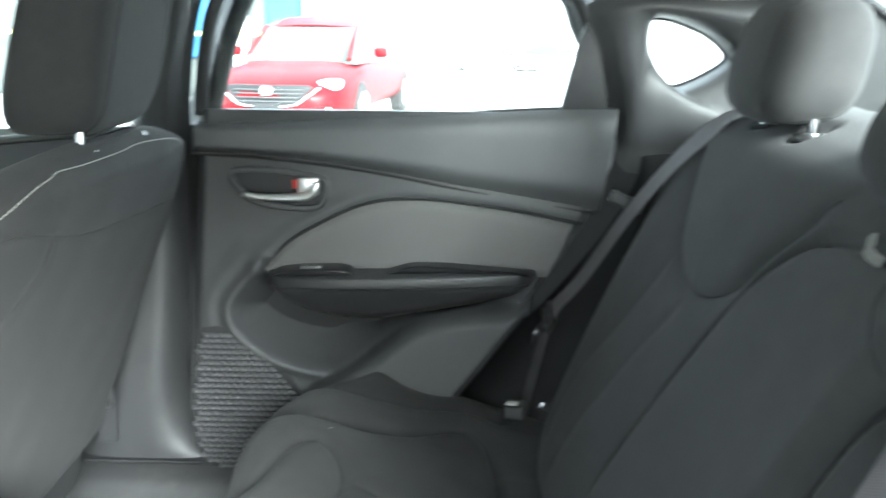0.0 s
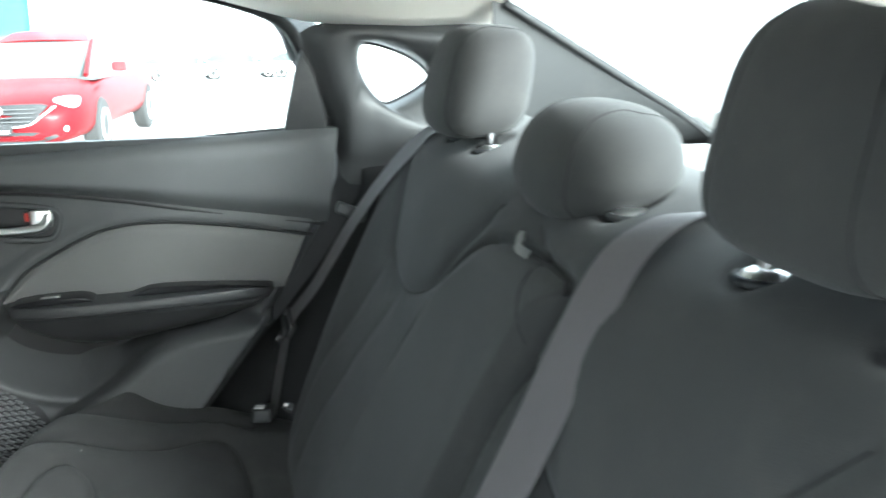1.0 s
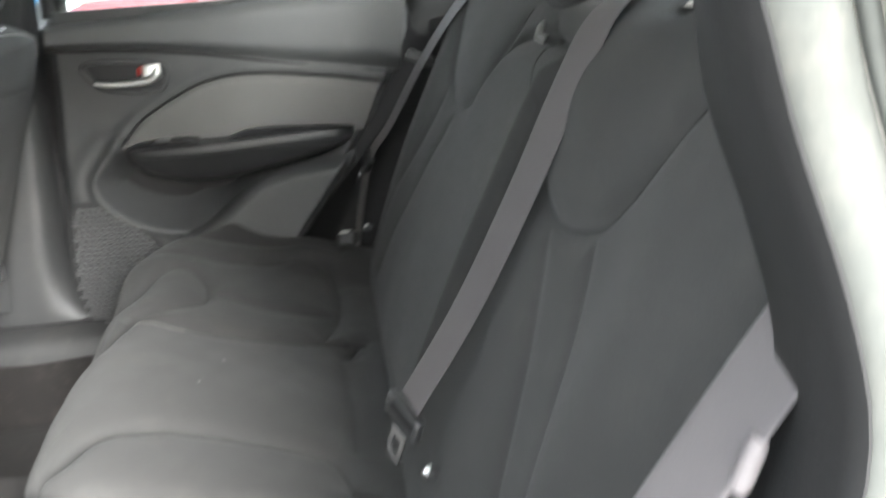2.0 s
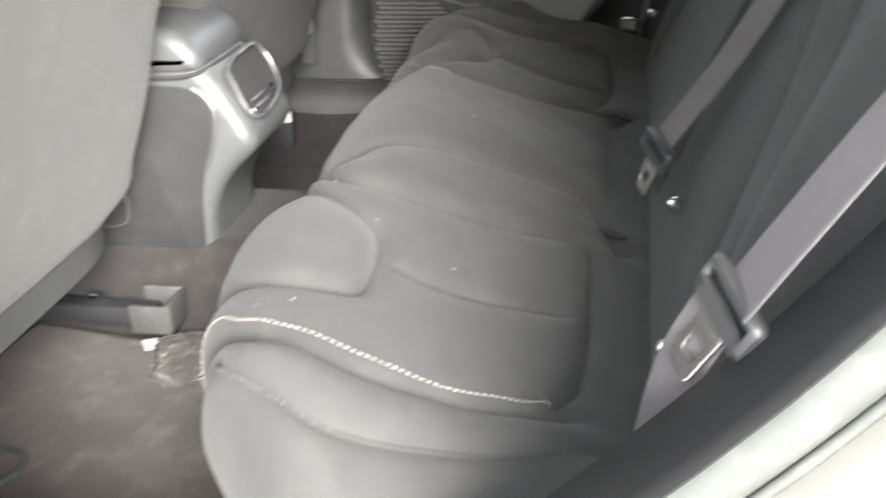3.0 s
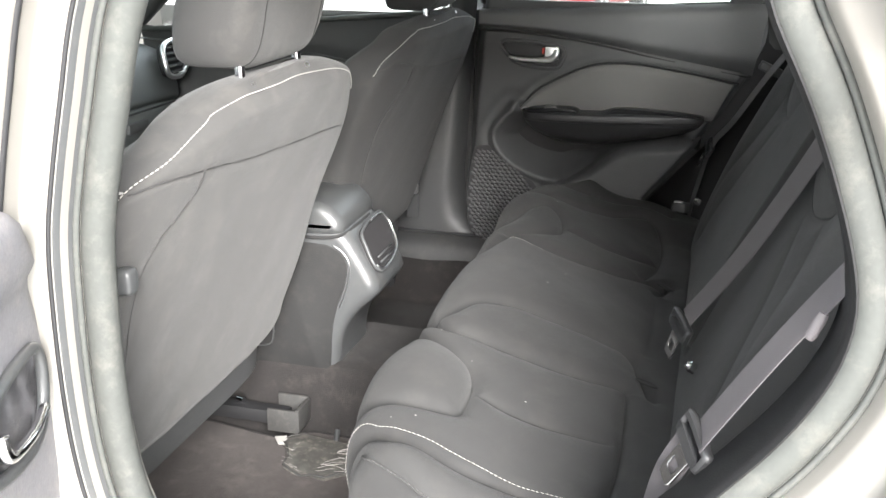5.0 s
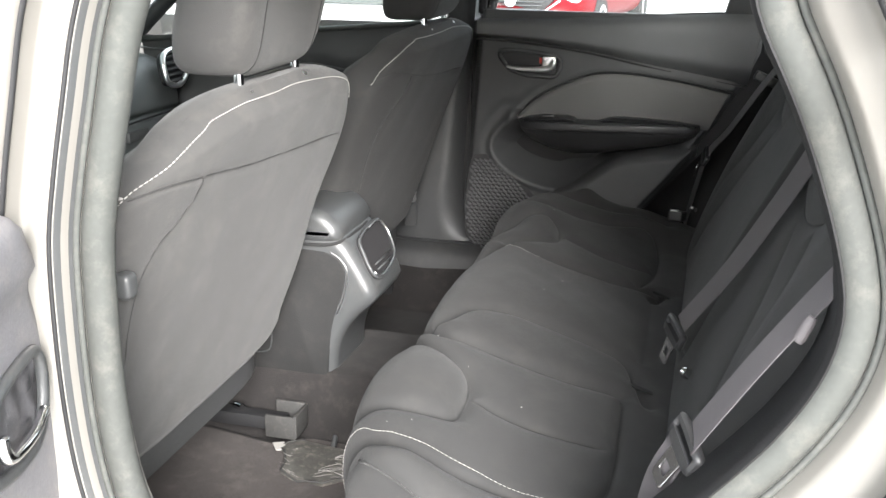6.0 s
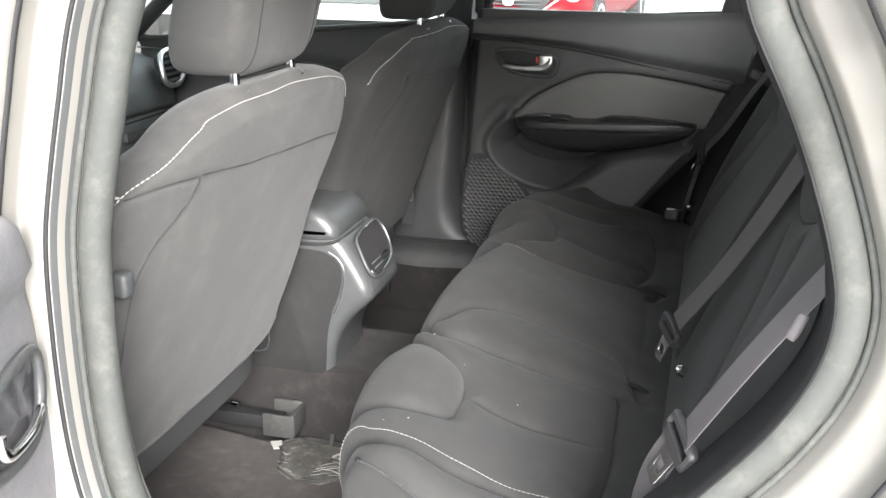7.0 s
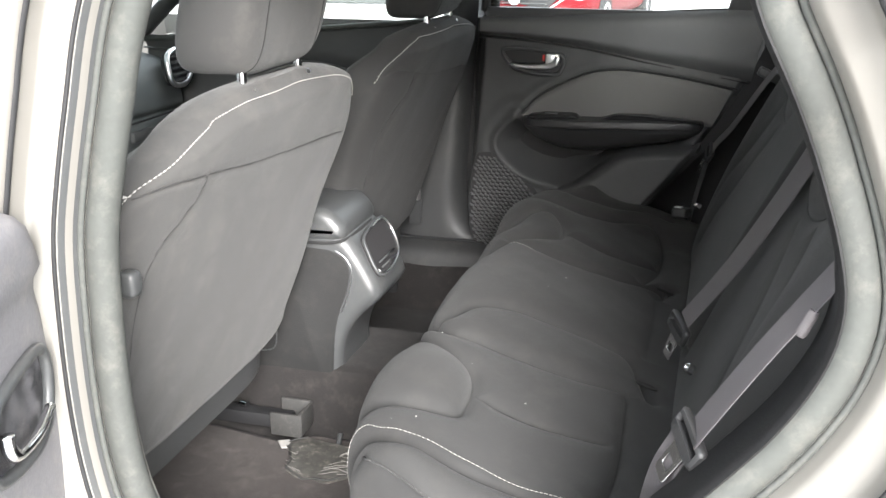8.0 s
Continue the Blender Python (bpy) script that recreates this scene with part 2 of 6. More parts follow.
def rounded(sx, sy, sz, power=0.4, nu=36, nv=22, warp=None):
    """A pillow-like rounded block of full sizes sx, sy, sz round the origin."""
    def sp(c, e):
        return math.copysign(abs(c) ** e, c)
    bm = bmesh.new()
    rings = []
    for j in range(1, nv):
        a = -math.pi / 2 + math.pi * j / nv
        ring = []
        for i in range(nu):
            b = 2 * math.pi * i / nu
            q = (sx / 2 * sp(math.cos(a), power) * sp(math.cos(b), power), sy / 2 * sp(math.cos(a), power) * sp(math.sin(b), power), sz / 2 * sp(math.sin(a), power))
            ring.append(warp(*q) if warp else q)
        rings.append(ring)
    lo, hi = (0, 0, -sz / 2), (0, 0, sz / 2)
    if warp:
        lo, hi = warp(*lo), warp(*hi)
    v = [[bm.verts.new(q) for q in r] for r in rings]
    for a, b in zip(v[:-1], v[1:]):
        for k in range(nu):
            bm.faces.new((a[k], a[(k + 1) % nu], b[(k + 1) % nu], b[k]))
    bot, top = bm.verts.new(lo), bm.verts.new(hi)
    for k in range(nu):
        bm.faces.new((bot, v[0][(k + 1) % nu], v[0][k]))
        bm.faces.new((top, v[-1][k], v[-1][(k + 1) % nu]))
    return bm


def block(sx, sy, sz, bevel=0.004, segments=2, m=None):
    """A bevelled box round the origin."""
    bm = bmesh.new()
    bmesh.ops.create_cube(bm, size=1)
    bmesh.ops.scale(bm, vec=(sx, sy, sz), verts=bm.verts)
    if bevel:
        bmesh.ops.bevel(bm, geom=bm.edges[:], offset=bevel, segments=segments, profile=0.6, affect="EDGES")
    if m is not None:
        bm.transform(m)
    return bm


def prism(outline, place, depth, bevel=0.003, segments=2):
    """A flat outline pushed out by depth. place(a, b, c): metres across, up and out to the world."""
    bm = bmesh.new()
    n = len(outline)
    lo = [bm.verts.new((a, b, 0)) for a, b in outline]
    hi = [bm.verts.new((a, b, depth)) for a, b in outline]
    top = bm.faces.new(hi)
    bm.faces.new(lo[::-1])
    for k in range(n):
        bm.faces.new((lo[k], lo[(k + 1) % n], hi[(k + 1) % n], hi[k]))
    if bevel:
        bmesh.ops.bevel(bm, geom=list(top.edges), offset=bevel, segments=segments, profile=0.5, affect="EDGES")
    for v in bm.verts:
        v.co = Vector(place(*v.co))
    return bm


def ribbon(points, across, width, thick=0.0016, bm=None):
    """Webbing: a thin band along points, its width lying along the across vectors."""
    rings = []
    n = len(points)
    for i, q in enumerate(points):
        q = Vector(q)
        d = (Vector(points[min(i + 1, n - 1)]) - Vector(points[max(i - 1, 0)])).normalized()
        a = Vector(across[i] if isinstance(across, list) else across)
        a = (a - d * a.dot(d)).normalized()
        o = d.cross(a).normalized()
        w, h = width / 2, thick / 2
        # woven ridges along the band
        vs = np.linspace(-1, 1, 23)
        lift = [h * (0.3 if abs(v) > 0.99 else 1.0 + 0.35 * math.cos(11 * math.pi * v)) for v in vs]
        rings.append([q + a * (w * v) - o * f for v, f in zip(vs, lift)] + [q + a * (w * v) + o * f for v, f in zip(vs[::-1], lift)])
    return loft(rings, True, bm)


def stitches(points, dash=0.0055, gap=0.0028, radius=0.0011):
    """A row of thread dashes along a polyline."""
    p = np.array(points, float)
    s = np.concatenate([[0], np.cumsum(np.linalg.norm(np.diff(p, axis=0), axis=1))])
    bm = bmesh.new()
    w = 0.0
    while w + dash < s[-1]:
        q = [tuple(np.interp(w + dash * f, s, p[:, k]) for k in range(3)) for f in (0, 0.5, 1)]
        tube(q, [radius * 0.6, radius, radius * 0.6], 5, bm=bm)
        w += dash + gap
    return bm


def setting(name, bm, material, label, category="", smooth=40):
    return tagged(part(name, bm, material, None, "", smooth), label, category, "", "structure")


# ---- the car's shell: x runs to the rear, y to the right-hand side, z up ----
FLOOR_Z = 0.235
OPENING = [(-0.28, 1.150), (-0.326, 1.058), (-0.351, 0.971), (-0.369, 0.900), (-0.380, 0.843), (-0.384, 0.767), (-0.384, 0.690),
           (-0.379, 0.620), (-0.366, 0.560), (-0.338, 0.510), (-0.29, 0.478), (-0.22, 0.462), (-0.14, 0.460), (-0.06, 0.475), (0.0, 0.502),
           (0.055, 0.545), (0.102, 0.592), (0.150, 0.644), (0.196, 0.697), (0.238, 0.753), (0.266, 0.808), (0.275, 0.858),
           (0.267, 0.905), (0.246, 0.966), (0.222, 1.021), (0.194, 1.075), (0.176, 1.120), (0.130, 1.157), (0.03, 1.186), (-0.15, 1.195), (-0.23, 1.185)]
OPEN_RING = even(spline(OPENING, 8, True), 150, True)


def ring_offset(off, y, bulge=True):
    """The door opening's outline, grown by off in its plane, at y."""
    p = OPEN_RING
    d = np.roll(p, -1, 0) - np.roll(p, 1, 0)
    n = np.stack([d[:, 1], -d[:, 0]], 1) / np.linalg.norm(d, axis=1, keepdims=True)
    c = p.mean(0)
    if ((p - c) * n).sum() < 0:
        n = -n
    far = np.where(p[:, 1] > 0.93, min(off, 0.105), off)
    far = np.where((p[:, 1] > 0.87) & (p[:, 1] <= 0.93), off + (min(off, 0.105) - off) * (p[:, 1] - 0.87) / 0.06, far)
    q = p + n * far[:, None]
    rear, high = smooth01((p[:, 0] + 0.05) / 0.2), smooth01((p[:, 1] - 0.96) / 0.09)
    out = rear * (0.034 + 0.024 * high) if bulge else rear * 0.058 * high
    return [(a, y - o if y < 0 else y + o, b) for (a, b), o in zip(q, out)]


def ground():
    xs = np.concatenate([-np.geomspace(4, 900, 22)[::-1], np.linspace(-3.5, 3.5, 15), np.geomspace(4, 900, 22)])
    ys = np.concatenate([-np.geomspace(4, 900, 22)[::-1], np.linspace(-3.5, 3.5, 15), np.geomspace(4, 900, 22)])
    X, Y = np.meshgrid(xs, ys, indexing="ij")
    Z = -0.14 - 0.031 * np.clip(Y - 1.0, 0, 60)
    setting("ground", sheet(np.stack([X, Y, Z], 2), 0.1, (0, 0, 1)), ASPHALT, "pale sunlit concrete of an open car lot", "ground")


def near_side():
    side = thing("body_side_left", "champagne painted body side round the open rear doorway", "car body", "structure", at=(-0.1, -0.85, 0.3))
    steps = [(0.012, -0.775), (0.016, -0.806), (0.030, -0.812), (0.034, -0.830), (0.040, -0.838), (0.060, -0.842), (0.066, -0.850),
             (0.068, -0.872), (0.074, -0.884), (0.090, -0.890), (0.096, -0.898), (0.100, -0.915), (0.108, -0.922), (0.135, -0.925), (0.18, -0.925), (0.24, -0.918), (0.30, -0.90)]
    part("door_jamb", loft([ring_offset(o, y) for o, y in steps], False), PAINT, side, "champagne painted stepped door jamb", 50)
    part("weatherstrip", tube(ring_offset(0.013, -0.801), 0.0160, 12, True), RUBBER, side, "dusty grey rubber door seal", 180)
    rear = [i for i, (a, b) in enumerate(OPEN_RING) if a >= -0.12]
    lip = ((0.006, -0.765, False), (-0.002, -0.775, False), (-0.004, -0.785, True), (-0.0045, -0.800, True), (-0.004, -0.807, True), (-0.001, -0.8125, True))
    part("inner_trim", sheet(np.array([[ring_offset(*q)[i] for i in rear] for q in lip]), 0.002), DEEP, side, "", 60)
    part("inner_seal", tube(ring_offset(0.0285, -0.8135), 0.0035, 8, True), RUBBER, side, "", 180)
    front = [i for i, (a, b) in enumerate(OPEN_RING) if a < -0.29 and 0.49 < b < 1.13]
    strip = np.array([[ring_offset(o, y)[i] for i in front] for o, y in ((0.0295, -0.8125), (0.031, -0.817), (0.0325, -0.823), (0.0345, -0.832), (0.037, -0.8365))])
    part("pillar_cover", sheet(strip, 0.002, (0.6, -0.8, 0)), SATIN, side, "dark grey plastic strip along the pillar", 60)
    part("cover_bead", tube([ring_offset(0.0405, -0.8385)[i] for i in front], 0.0022, 6), BLACK_RUBBER, side, "", 180)
    part("outer_seal", tube(ring_offset(0.0690, -0.870), 0.0035, 8, True), BLACK_RUBBER, side, "", 180)


def far_side():
    side = thing("body_side_right", "dark rubber-sealed doorway frame round the closed rear door", "car body", "structure", at=(-0.1, 0.85, 0.3))
    part("weatherstrip", tube(ring_offset(0.012, 0.792), 0.016, 8, True), BLACK_RUBBER, side, "", 180)
    part("door_jamb", loft([ring_offset(o, y) for o, y in [(0.020, 0.765), (0.024, 0.79), (0.03, 0.83), (0.07, 0.88)]], False), BLACK_RUBBER, side, "", 50)
    skin = np.array([[(x, 0.905 - 0.03 * abs(z - 0.6), z) for z in np.linspace(0.05, 0.90, 10)] for x in np.linspace(-1.5, 0.95, 14)])
    part("outer_skin", sheet(skin, 0.004, (0, 1, 0)), PAINT, side, "champagne painted outer skin", 60)
    well = np.array([[(x, 0.80, z) for z in np.linspace(0.25, 0.92, 8)] for x in np.linspace(-0.46, 0.34, 8)])
    part("door_shell", sheet(well, 0.03, (0, -1, 0)), BLACK_RUBBER, side)


def floor_pan():
    xs, ys = np.linspace(-1.35, 0.45, 90), np.linspace(-0.80, 0.80, 160)
    X, Y = np.meshgrid(xs, ys, indexing="ij")
    tunnel = 0.134 * (1 - smooth01((-0.050 - Y) / 0.042)) * (1 - smooth01((Y - 0.145) / 0.07))
    sill = np.where(Y < 0, 0.17 * smooth01((-Y - 0.655) / 0.07), 0.092 * smooth01((Y - 0.590) / 0.085))
    ripple = np.array([[noise.noise(Vector((x * 9, y * 9, 0))) for y in ys] for x in xs]) * 0.004
    Z = FLOOR_Z + tunnel + sill + ripple
    setting("floor", sheet(np.stack([X, Y, Z], 2), 0.03, (0, 0, 1)), CARPET, "dark grey car carpet over floor and centre tunnel", "floor")
    # scuff plates along both sills
    for sy, name in ((-1, "sill_trim_left"), (1, "sill_trim_right")):
        prof = spline([(0.655, 0.30), (0.672, 0.395), (0.70, 0.428), (0.74, 0.438), (0.785, 0.435), (0.80, 0.40)], 5)
        P = np.array([[(x, sy * a, b - (0.055 if sy > 0 else 0.0)) for a, b in prof] for x in np.linspace(-0.95, 0.02, 24)])
        setting(name, sheet(P, 0.006, (0, -sy, 1)), SILL, "dark plastic sill trim beside the carpet", "sill trim")
    setting("trim", tube([(x, 0.713, 0.381) for x in np.linspace(-0.62, -0.36, 12)], 0.0035, 6), BLACK_RUBBER, "dark joint between pillar foot and sill trim", "trim", 180)


ground()
near_side()
far_side()
floor_pan()


# ---- rear bench ----
CUSHION_PROFILE = even(spline([(0.19, 0.425), (0.155, 0.447), (0.08, 0.471), (-0.015, 0.505), (-0.11, 0.542), (-0.165, 0.561), (-0.205, 0.562), (-0.235, 0.547),
                               (-0.253, 0.515), (-0.258, 0.468), (-0.246, 0.410), (-0.212, 0.345), (-0.16, 0.280)], 8), 210)


def cushion_side(s):
    """Across the bench: arc length to y and drop."""
    sgn, a = np.sign(s), np.abs(s)
    flat, R = np.where(s < 0, 0.605, 0.665), np.where(s < 0, 0.115, 0.055)
    ang = np.clip((a - flat) / R, 0, math.pi / 2)
    over = np.maximum(a - flat - R * math.pi / 2, 0)
    y = np.where(a < flat, a, flat + R * np.sin(ang))
    drop = np.where(a < flat, 0, R * 0.8 * (1 - np.cos(ang)) + over)
    return sgn * y, drop


CUSHION_LINES = [  # (x, y) runs of the quilting on the upper face, width and depth of the valley
    ([(-0.27, -0.195), (-0.235, -0.222), (-0.205, -0.250), (-0.177, -0.266), (-0.130, -0.263), (-0.055, -0.251), (0.015, -0.232), (0.055, -0.217), (0.072, -0.216)], 0.013, 0.015),
    ([(0.072, -0.216), (0.080, -0.235), (0.083, -0.30), (0.086, -0.36), (0.087, -0.43), (0.082, -0.50), (0.066, -0.537)], 0.010, 0.012),
    ([(-0.26, -0.235), (-0.215, -0.215), (-0.198, -0.190), (-0.180, -0.150), (-0.150, -0.125), (-0.095, -0.103), (-0.020, -0.093), (0.033, -0.089), (0.062, -0.094), (0.080, -0.115), (0.088, -0.150)], 0.013, 0.013),
    ([(-0.255, -0.255), (-0.205, -0.300), (-0.158, -0.338), (-0.130, -0.358), (-0.116, -0.393), (-0.112, -0.447), (-0.117, -0.480), (-0.138, -0.496), (-0.169, -0.509), (-0.200, -0.513), (-0.250, -0.512)], 0.012, 0.014),
    ([(-0.107, -0.419), (-0.058, -0.421), (-0.008, -0.412), (0.038, -0.392), (0.062, -0.384)], 0.015, 0.009),
    ([(-0.250, -0.580), (-0.205, -0.588), (-0.170, -0.602), (-0.136, -0.609), (-0.098, -0.608), (-0.051, -0.596), (-0.010, -0.583), (0.045, -0.566), (0.075, -0.550)], 0.010, 0.013),
    ([(-0.205, -0.612), (-0.186, -0.632), (-0.160, -0.653), (-0.138, -0.667), (-0.106, -0.679), (-0.073, -0.673), (-0.032, -0.657), (0.009, -0.641), (0.052, -0.623), (0.11, -0.60)], 0.010, 0.007),
    ([(-0.270, 0.060), (-0.235, 0.100), (-0.218, 0.155), (-0.197, 0.203), (-0.164, 0.203), (-0.123, 0.193), (-0.065, 0.207), (-0.012, 0.223), (0.025, 0.241), (0.060, 0.252), (0.100, 0.262)], 0.013, 0.014),
    ([(-0.250, 0.265), (-0.218, 0.300), (-0.180, 0.390), (-0.150, 0.418), (-0.118, 0.393), (-0.108, 0.340), (-0.122, 0.300), (-0.163, 0.245), (-0.20, 0.215)], 0.012, 0.013),
    ([(-0.22, 0.480), (-0.13, 0.505), (-0.060, 0.540), (0.0, 0.585), (0.050, 0.592), (0.080, 0.545), (0.088, 0.45), (0.082, 0.36), (0.060, 0.275)], 0.012, 0.013),
    ([(-0.105, 0.352), (-0.038, 0.343), (0.030, 0.351), (0.076, 0.371)], 0.014, 0.009),
    ([(-0.26, 0.600), (-0.20, 0.612), (-0.10, 0.625), (0.0, 0.640), (0.08, 0.640)], 0.011, 0.010),
    ([(0.085, 0.25), (0.092, 0.10), (0.092, 0.0), (0.090, -0.08)], 0.012, 0.006),
    ([(0.092, -0.150), (0.112, -0.215)], 0.008, 0.016),
    ([(0.092, 0.215), (0.108, 0.275)], 0.010, 0.018),
]
CUSHION_LINES = [(even(spline(l, 8), 40), w, d * 1.5) for l, w, d in CUSHION_LINES]


def rear_cushion():
    bench = thing("rear_bench_cushion", "dark grey cloth rear bench cushion with quilted panels and pale stitching", "car seat", at=(-0.05, 0, 0.25))
    S = np.linspace(-0.92, 0.92, 500)
    y, drop = cushion_side(S)
    px, pz = CUSHION_PROFILE[:, 0], CUSHION_PROFILE[:, 1]
    m = len(px)
    back = 0.13 * (np.maximum(np.abs(y) - 0.46, 0) / 0.26) ** 2.2
    X = px[None, :] + smooth01((0.02 - px) / 0.30)[None, :] * back[:, None]
    Y = np.repeat(y[:, None], m, 1)
    Z = pz[None, :] - drop[:, None] * np.clip(1.15 - np.linspace(0, 1, m) * 0.7, 0.2, 1)[None, :]
    P = np.stack([X, Y, Z], 2)
    n = np.cross(np.gradient(P, axis=0), np.gradient(P, axis=1))
    n /= np.linalg.norm(n, axis=2, keepdims=True) + 1e-12
    n = n * np.sign(n[:, 40:41, 2:3])
    dip = np.zeros(X.shape)
    for line, w, d in CUSHION_LINES:
        dip = np.maximum(dip, crease(X, Y, line, w, d))
    swell = 0.016 * np.exp(-((X + 0.20) / 0.065) ** 2 - ((np.abs(Y) - 0.42) / 0.08) ** 2) + 0.012 * np.exp(-((X + 0.06) / 0.16) ** 2 - (Y / 0.11) ** 2)
    swell += 0.010 * np.exp(-((Y + 0.640) / 0.026) ** 2) * smooth01((0.05 - X) / 0.2) + 0.005 * np.exp(-((Y + 0.20) / 0.05) ** 2) * np.exp(-((X + 0.03) / 0.12) ** 2)
    swell += 0.028 * smooth01((Y - 0.52) / 0.11) * smooth01((X + 0.08) / 0.13) - 0.013 * smooth01((Y - 0.56) / 0.08) * np.exp(-((X + 0.135) / 0.045) ** 2) + 0.012 * smooth01((-Y - 0.55) / 0.06) * smooth01((X - 0.0) / 0.10)
    slack = 0.0009 * np.sin(Y * 31 + X * 23) * np.sin(X * 37 - Y * 9) + 0.0004 * np.sin(Y * 71 - X * 40) * np.sin(X * 83 + Y * 13)
    upper = smooth01((168 - np.arange(m)) / 26)[None, :]
    P += n * ((swell + slack - dip) * upper)[:, :, None]
    P[:, :, 2] = np.maximum(P[:, :, 2], 0.25)
    part("upholstery", sheet(P, 0.03, (-0.3, 0, 1)), FABRIC, bench, "", 180)
    nose = int(np.argmin(px))

    def on_top(x, y, lift=0.0012):
        """A place on the upholstery; past its nose the run goes on down the front."""
        r = float(np.interp(y, Y[:, 0], np.arange(len(S))))
        r0 = min(int(r), len(S) - 2)
        row = X[r0, :nose]
        k = float(np.interp(-x, -row, np.arange(nose))) if x > row[-1] else nose - 1 + (row[-1] - x) / 0.0054
        k0 = min(int(k), m - 2)
        a, b = k - k0, r - r0
        q = (P[r0, k0] * (1 - a) + P[r0, k0 + 1] * a) * (1 - b) + (P[r0 + 1, k0] * (1 - a) + P[r0 + 1, k0 + 1] * a) * b
        return tuple(q + n[r0, k0] * lift)
    for run in ([(-0.310, -0.545), (-0.275, -0.547), (-0.245, -0.552), (-0.215, -0.564), (-0.192, -0.577), (-0.154, -0.586), (-0.119, -0.585), (-0.078, -0.583), (-0.027, -0.576), (0.016, -0.562), (0.045, -0.552), (0.064, -0.536)],
                [(-0.297, 0.034), (-0.272, 0.044), (-0.240, 0.086), (-0.224, 0.142), (-0.203, 0.188), (-0.164, 0.189), (-0.123, 0.180)]):
        part("stitching", stitches([on_top(a, b) for a, b in even(spline(run, 6), 120)], 0.0042, 0.0018, 0.0005), THREAD, bench, "pale contrast stitching", 180)
    for line, w, d in CUSHION_LINES[:5] + CUSHION_LINES[7:11]:
        run = [on_top(a, b, 0.0) for a, b in line[2:-1] if a > -0.245]
        if len(run) > 6:
            part("seam", tube(run, 0.0009, 5), SEAM, bench, "", 180)
    part("stitching", stitches([on_top(a, b, 0.0016) for a, b in even(CUSHION_LINES[6][0][3:34], 120)], 0.0036, 0.0022, 0.0004), INSERT, bench, "faint grey stitching", 180)
    part("piping", tube([on_top(a, b, 0.0005) for a, b in CUSHION_LINES[6][0]], 0.0016, 6), FABRIC, bench, "", 180)
    # hem round the lower edge of the side bolster
    rows = [int(np.argmin(np.abs(S + q))) for q in (0.815, 0.822, 0.828, 0.834, 0.838, 0.838, 0.835)]
    cols = [int(np.argmin(np.abs(X[rows[0], :nose] - q))) for q in (0.10, 0.06, 0.02, -0.03, -0.08, -0.12, -0.145)]
    hem = [P[r, c] for r, c in zip(rows, cols)]
    part("hem", tube(spline(hem, 5), 0.0016, 6), SEAM, bench, "dark sewn hem", 180)
    rnd = random.Random(11)
    bm = bmesh.new()
    for k in range(9):
        c = on_top(rnd.uniform(-0.23, 0.08), rnd.uniform(-0.58, 0.45), 0.001)
        a, w = rnd.uniform(0, 6.28), rnd.uniform(0.0004, 0.0014)
        tube([(c[0] - w * math.cos(a), c[1] - w * math.sin(a), c[2]), (c[0] + w * math.cos(a), c[1] + w * math.sin(a), c[2] + 0.0005)], rnd.uniform(0.0003, 0.0005), 5, bm=bm)
    tagged(part("lint", bm, THREAD, None, "", 180), "pale lint specks scattered on the bench cushion", "lint", kind="stuff")


BACK_PROFILE = even(spline([(0.135, 0.415), (0.150, 0.480), (0.173, 0.545), (0.207, 0.625), (0.260, 0.742), (0.306, 0.850), (0.336, 0.918), (0.357, 0.951),
                            (0.385, 0.969), (0.415, 0.981), (0.45, 0.991), (0.49, 0.992), (0.53, 0.975), (0.55, 0.92)], 8), 210)
POSTS = [(0.362, 0.140), (-0.040, 0.215), (-0.436, 0.150)]  # middle and gap of each pair of headrest posts
POST_X, POST_Z = 0.402, 0.968
SHIELD = even(spline([(0.560, 0.955), (0.530, 0.925), (0.490, 0.880), (0.455, 0.842), (0.420, 0.815), (0.345, 0.796), (0.270, 0.800), (0.191, 0.832), (0.147, 0.874), (0.097, 0.917), (0.073, 0.939), (0.02, 0.962)], 6), 60)
ARMREST = even(spline([(0.024, 0.914), (0.068, 0.902), (0.124, 0.861), (0.158, 0.814), (0.198, 0.737), (0.250, 0.609), (0.262, 0.520), (0.20, 0.485), (-0.05, 0.485), (-0.112, 0.52),
                       (-0.116, 0.66), (-0.126, 0.739), (-0.142, 0.805), (-0.167, 0.870), (-0.182, 0.912), (-0.165, 0.921), (-0.112, 0.922), (-0.03, 0.919)], 6, True), 110, True)
BACK_RIBS = [even(spline(l, 6), 30) for l in ([(0.300, 0.797), (0.345, 0.745), (0.390, 0.690), (0.455, 0.590), (0.490, 0.500)], [(0.425, 0.816), (0.455, 0.765), (0.500, 0.680), (0.555, 0.570), (0.58, 0.50)])]


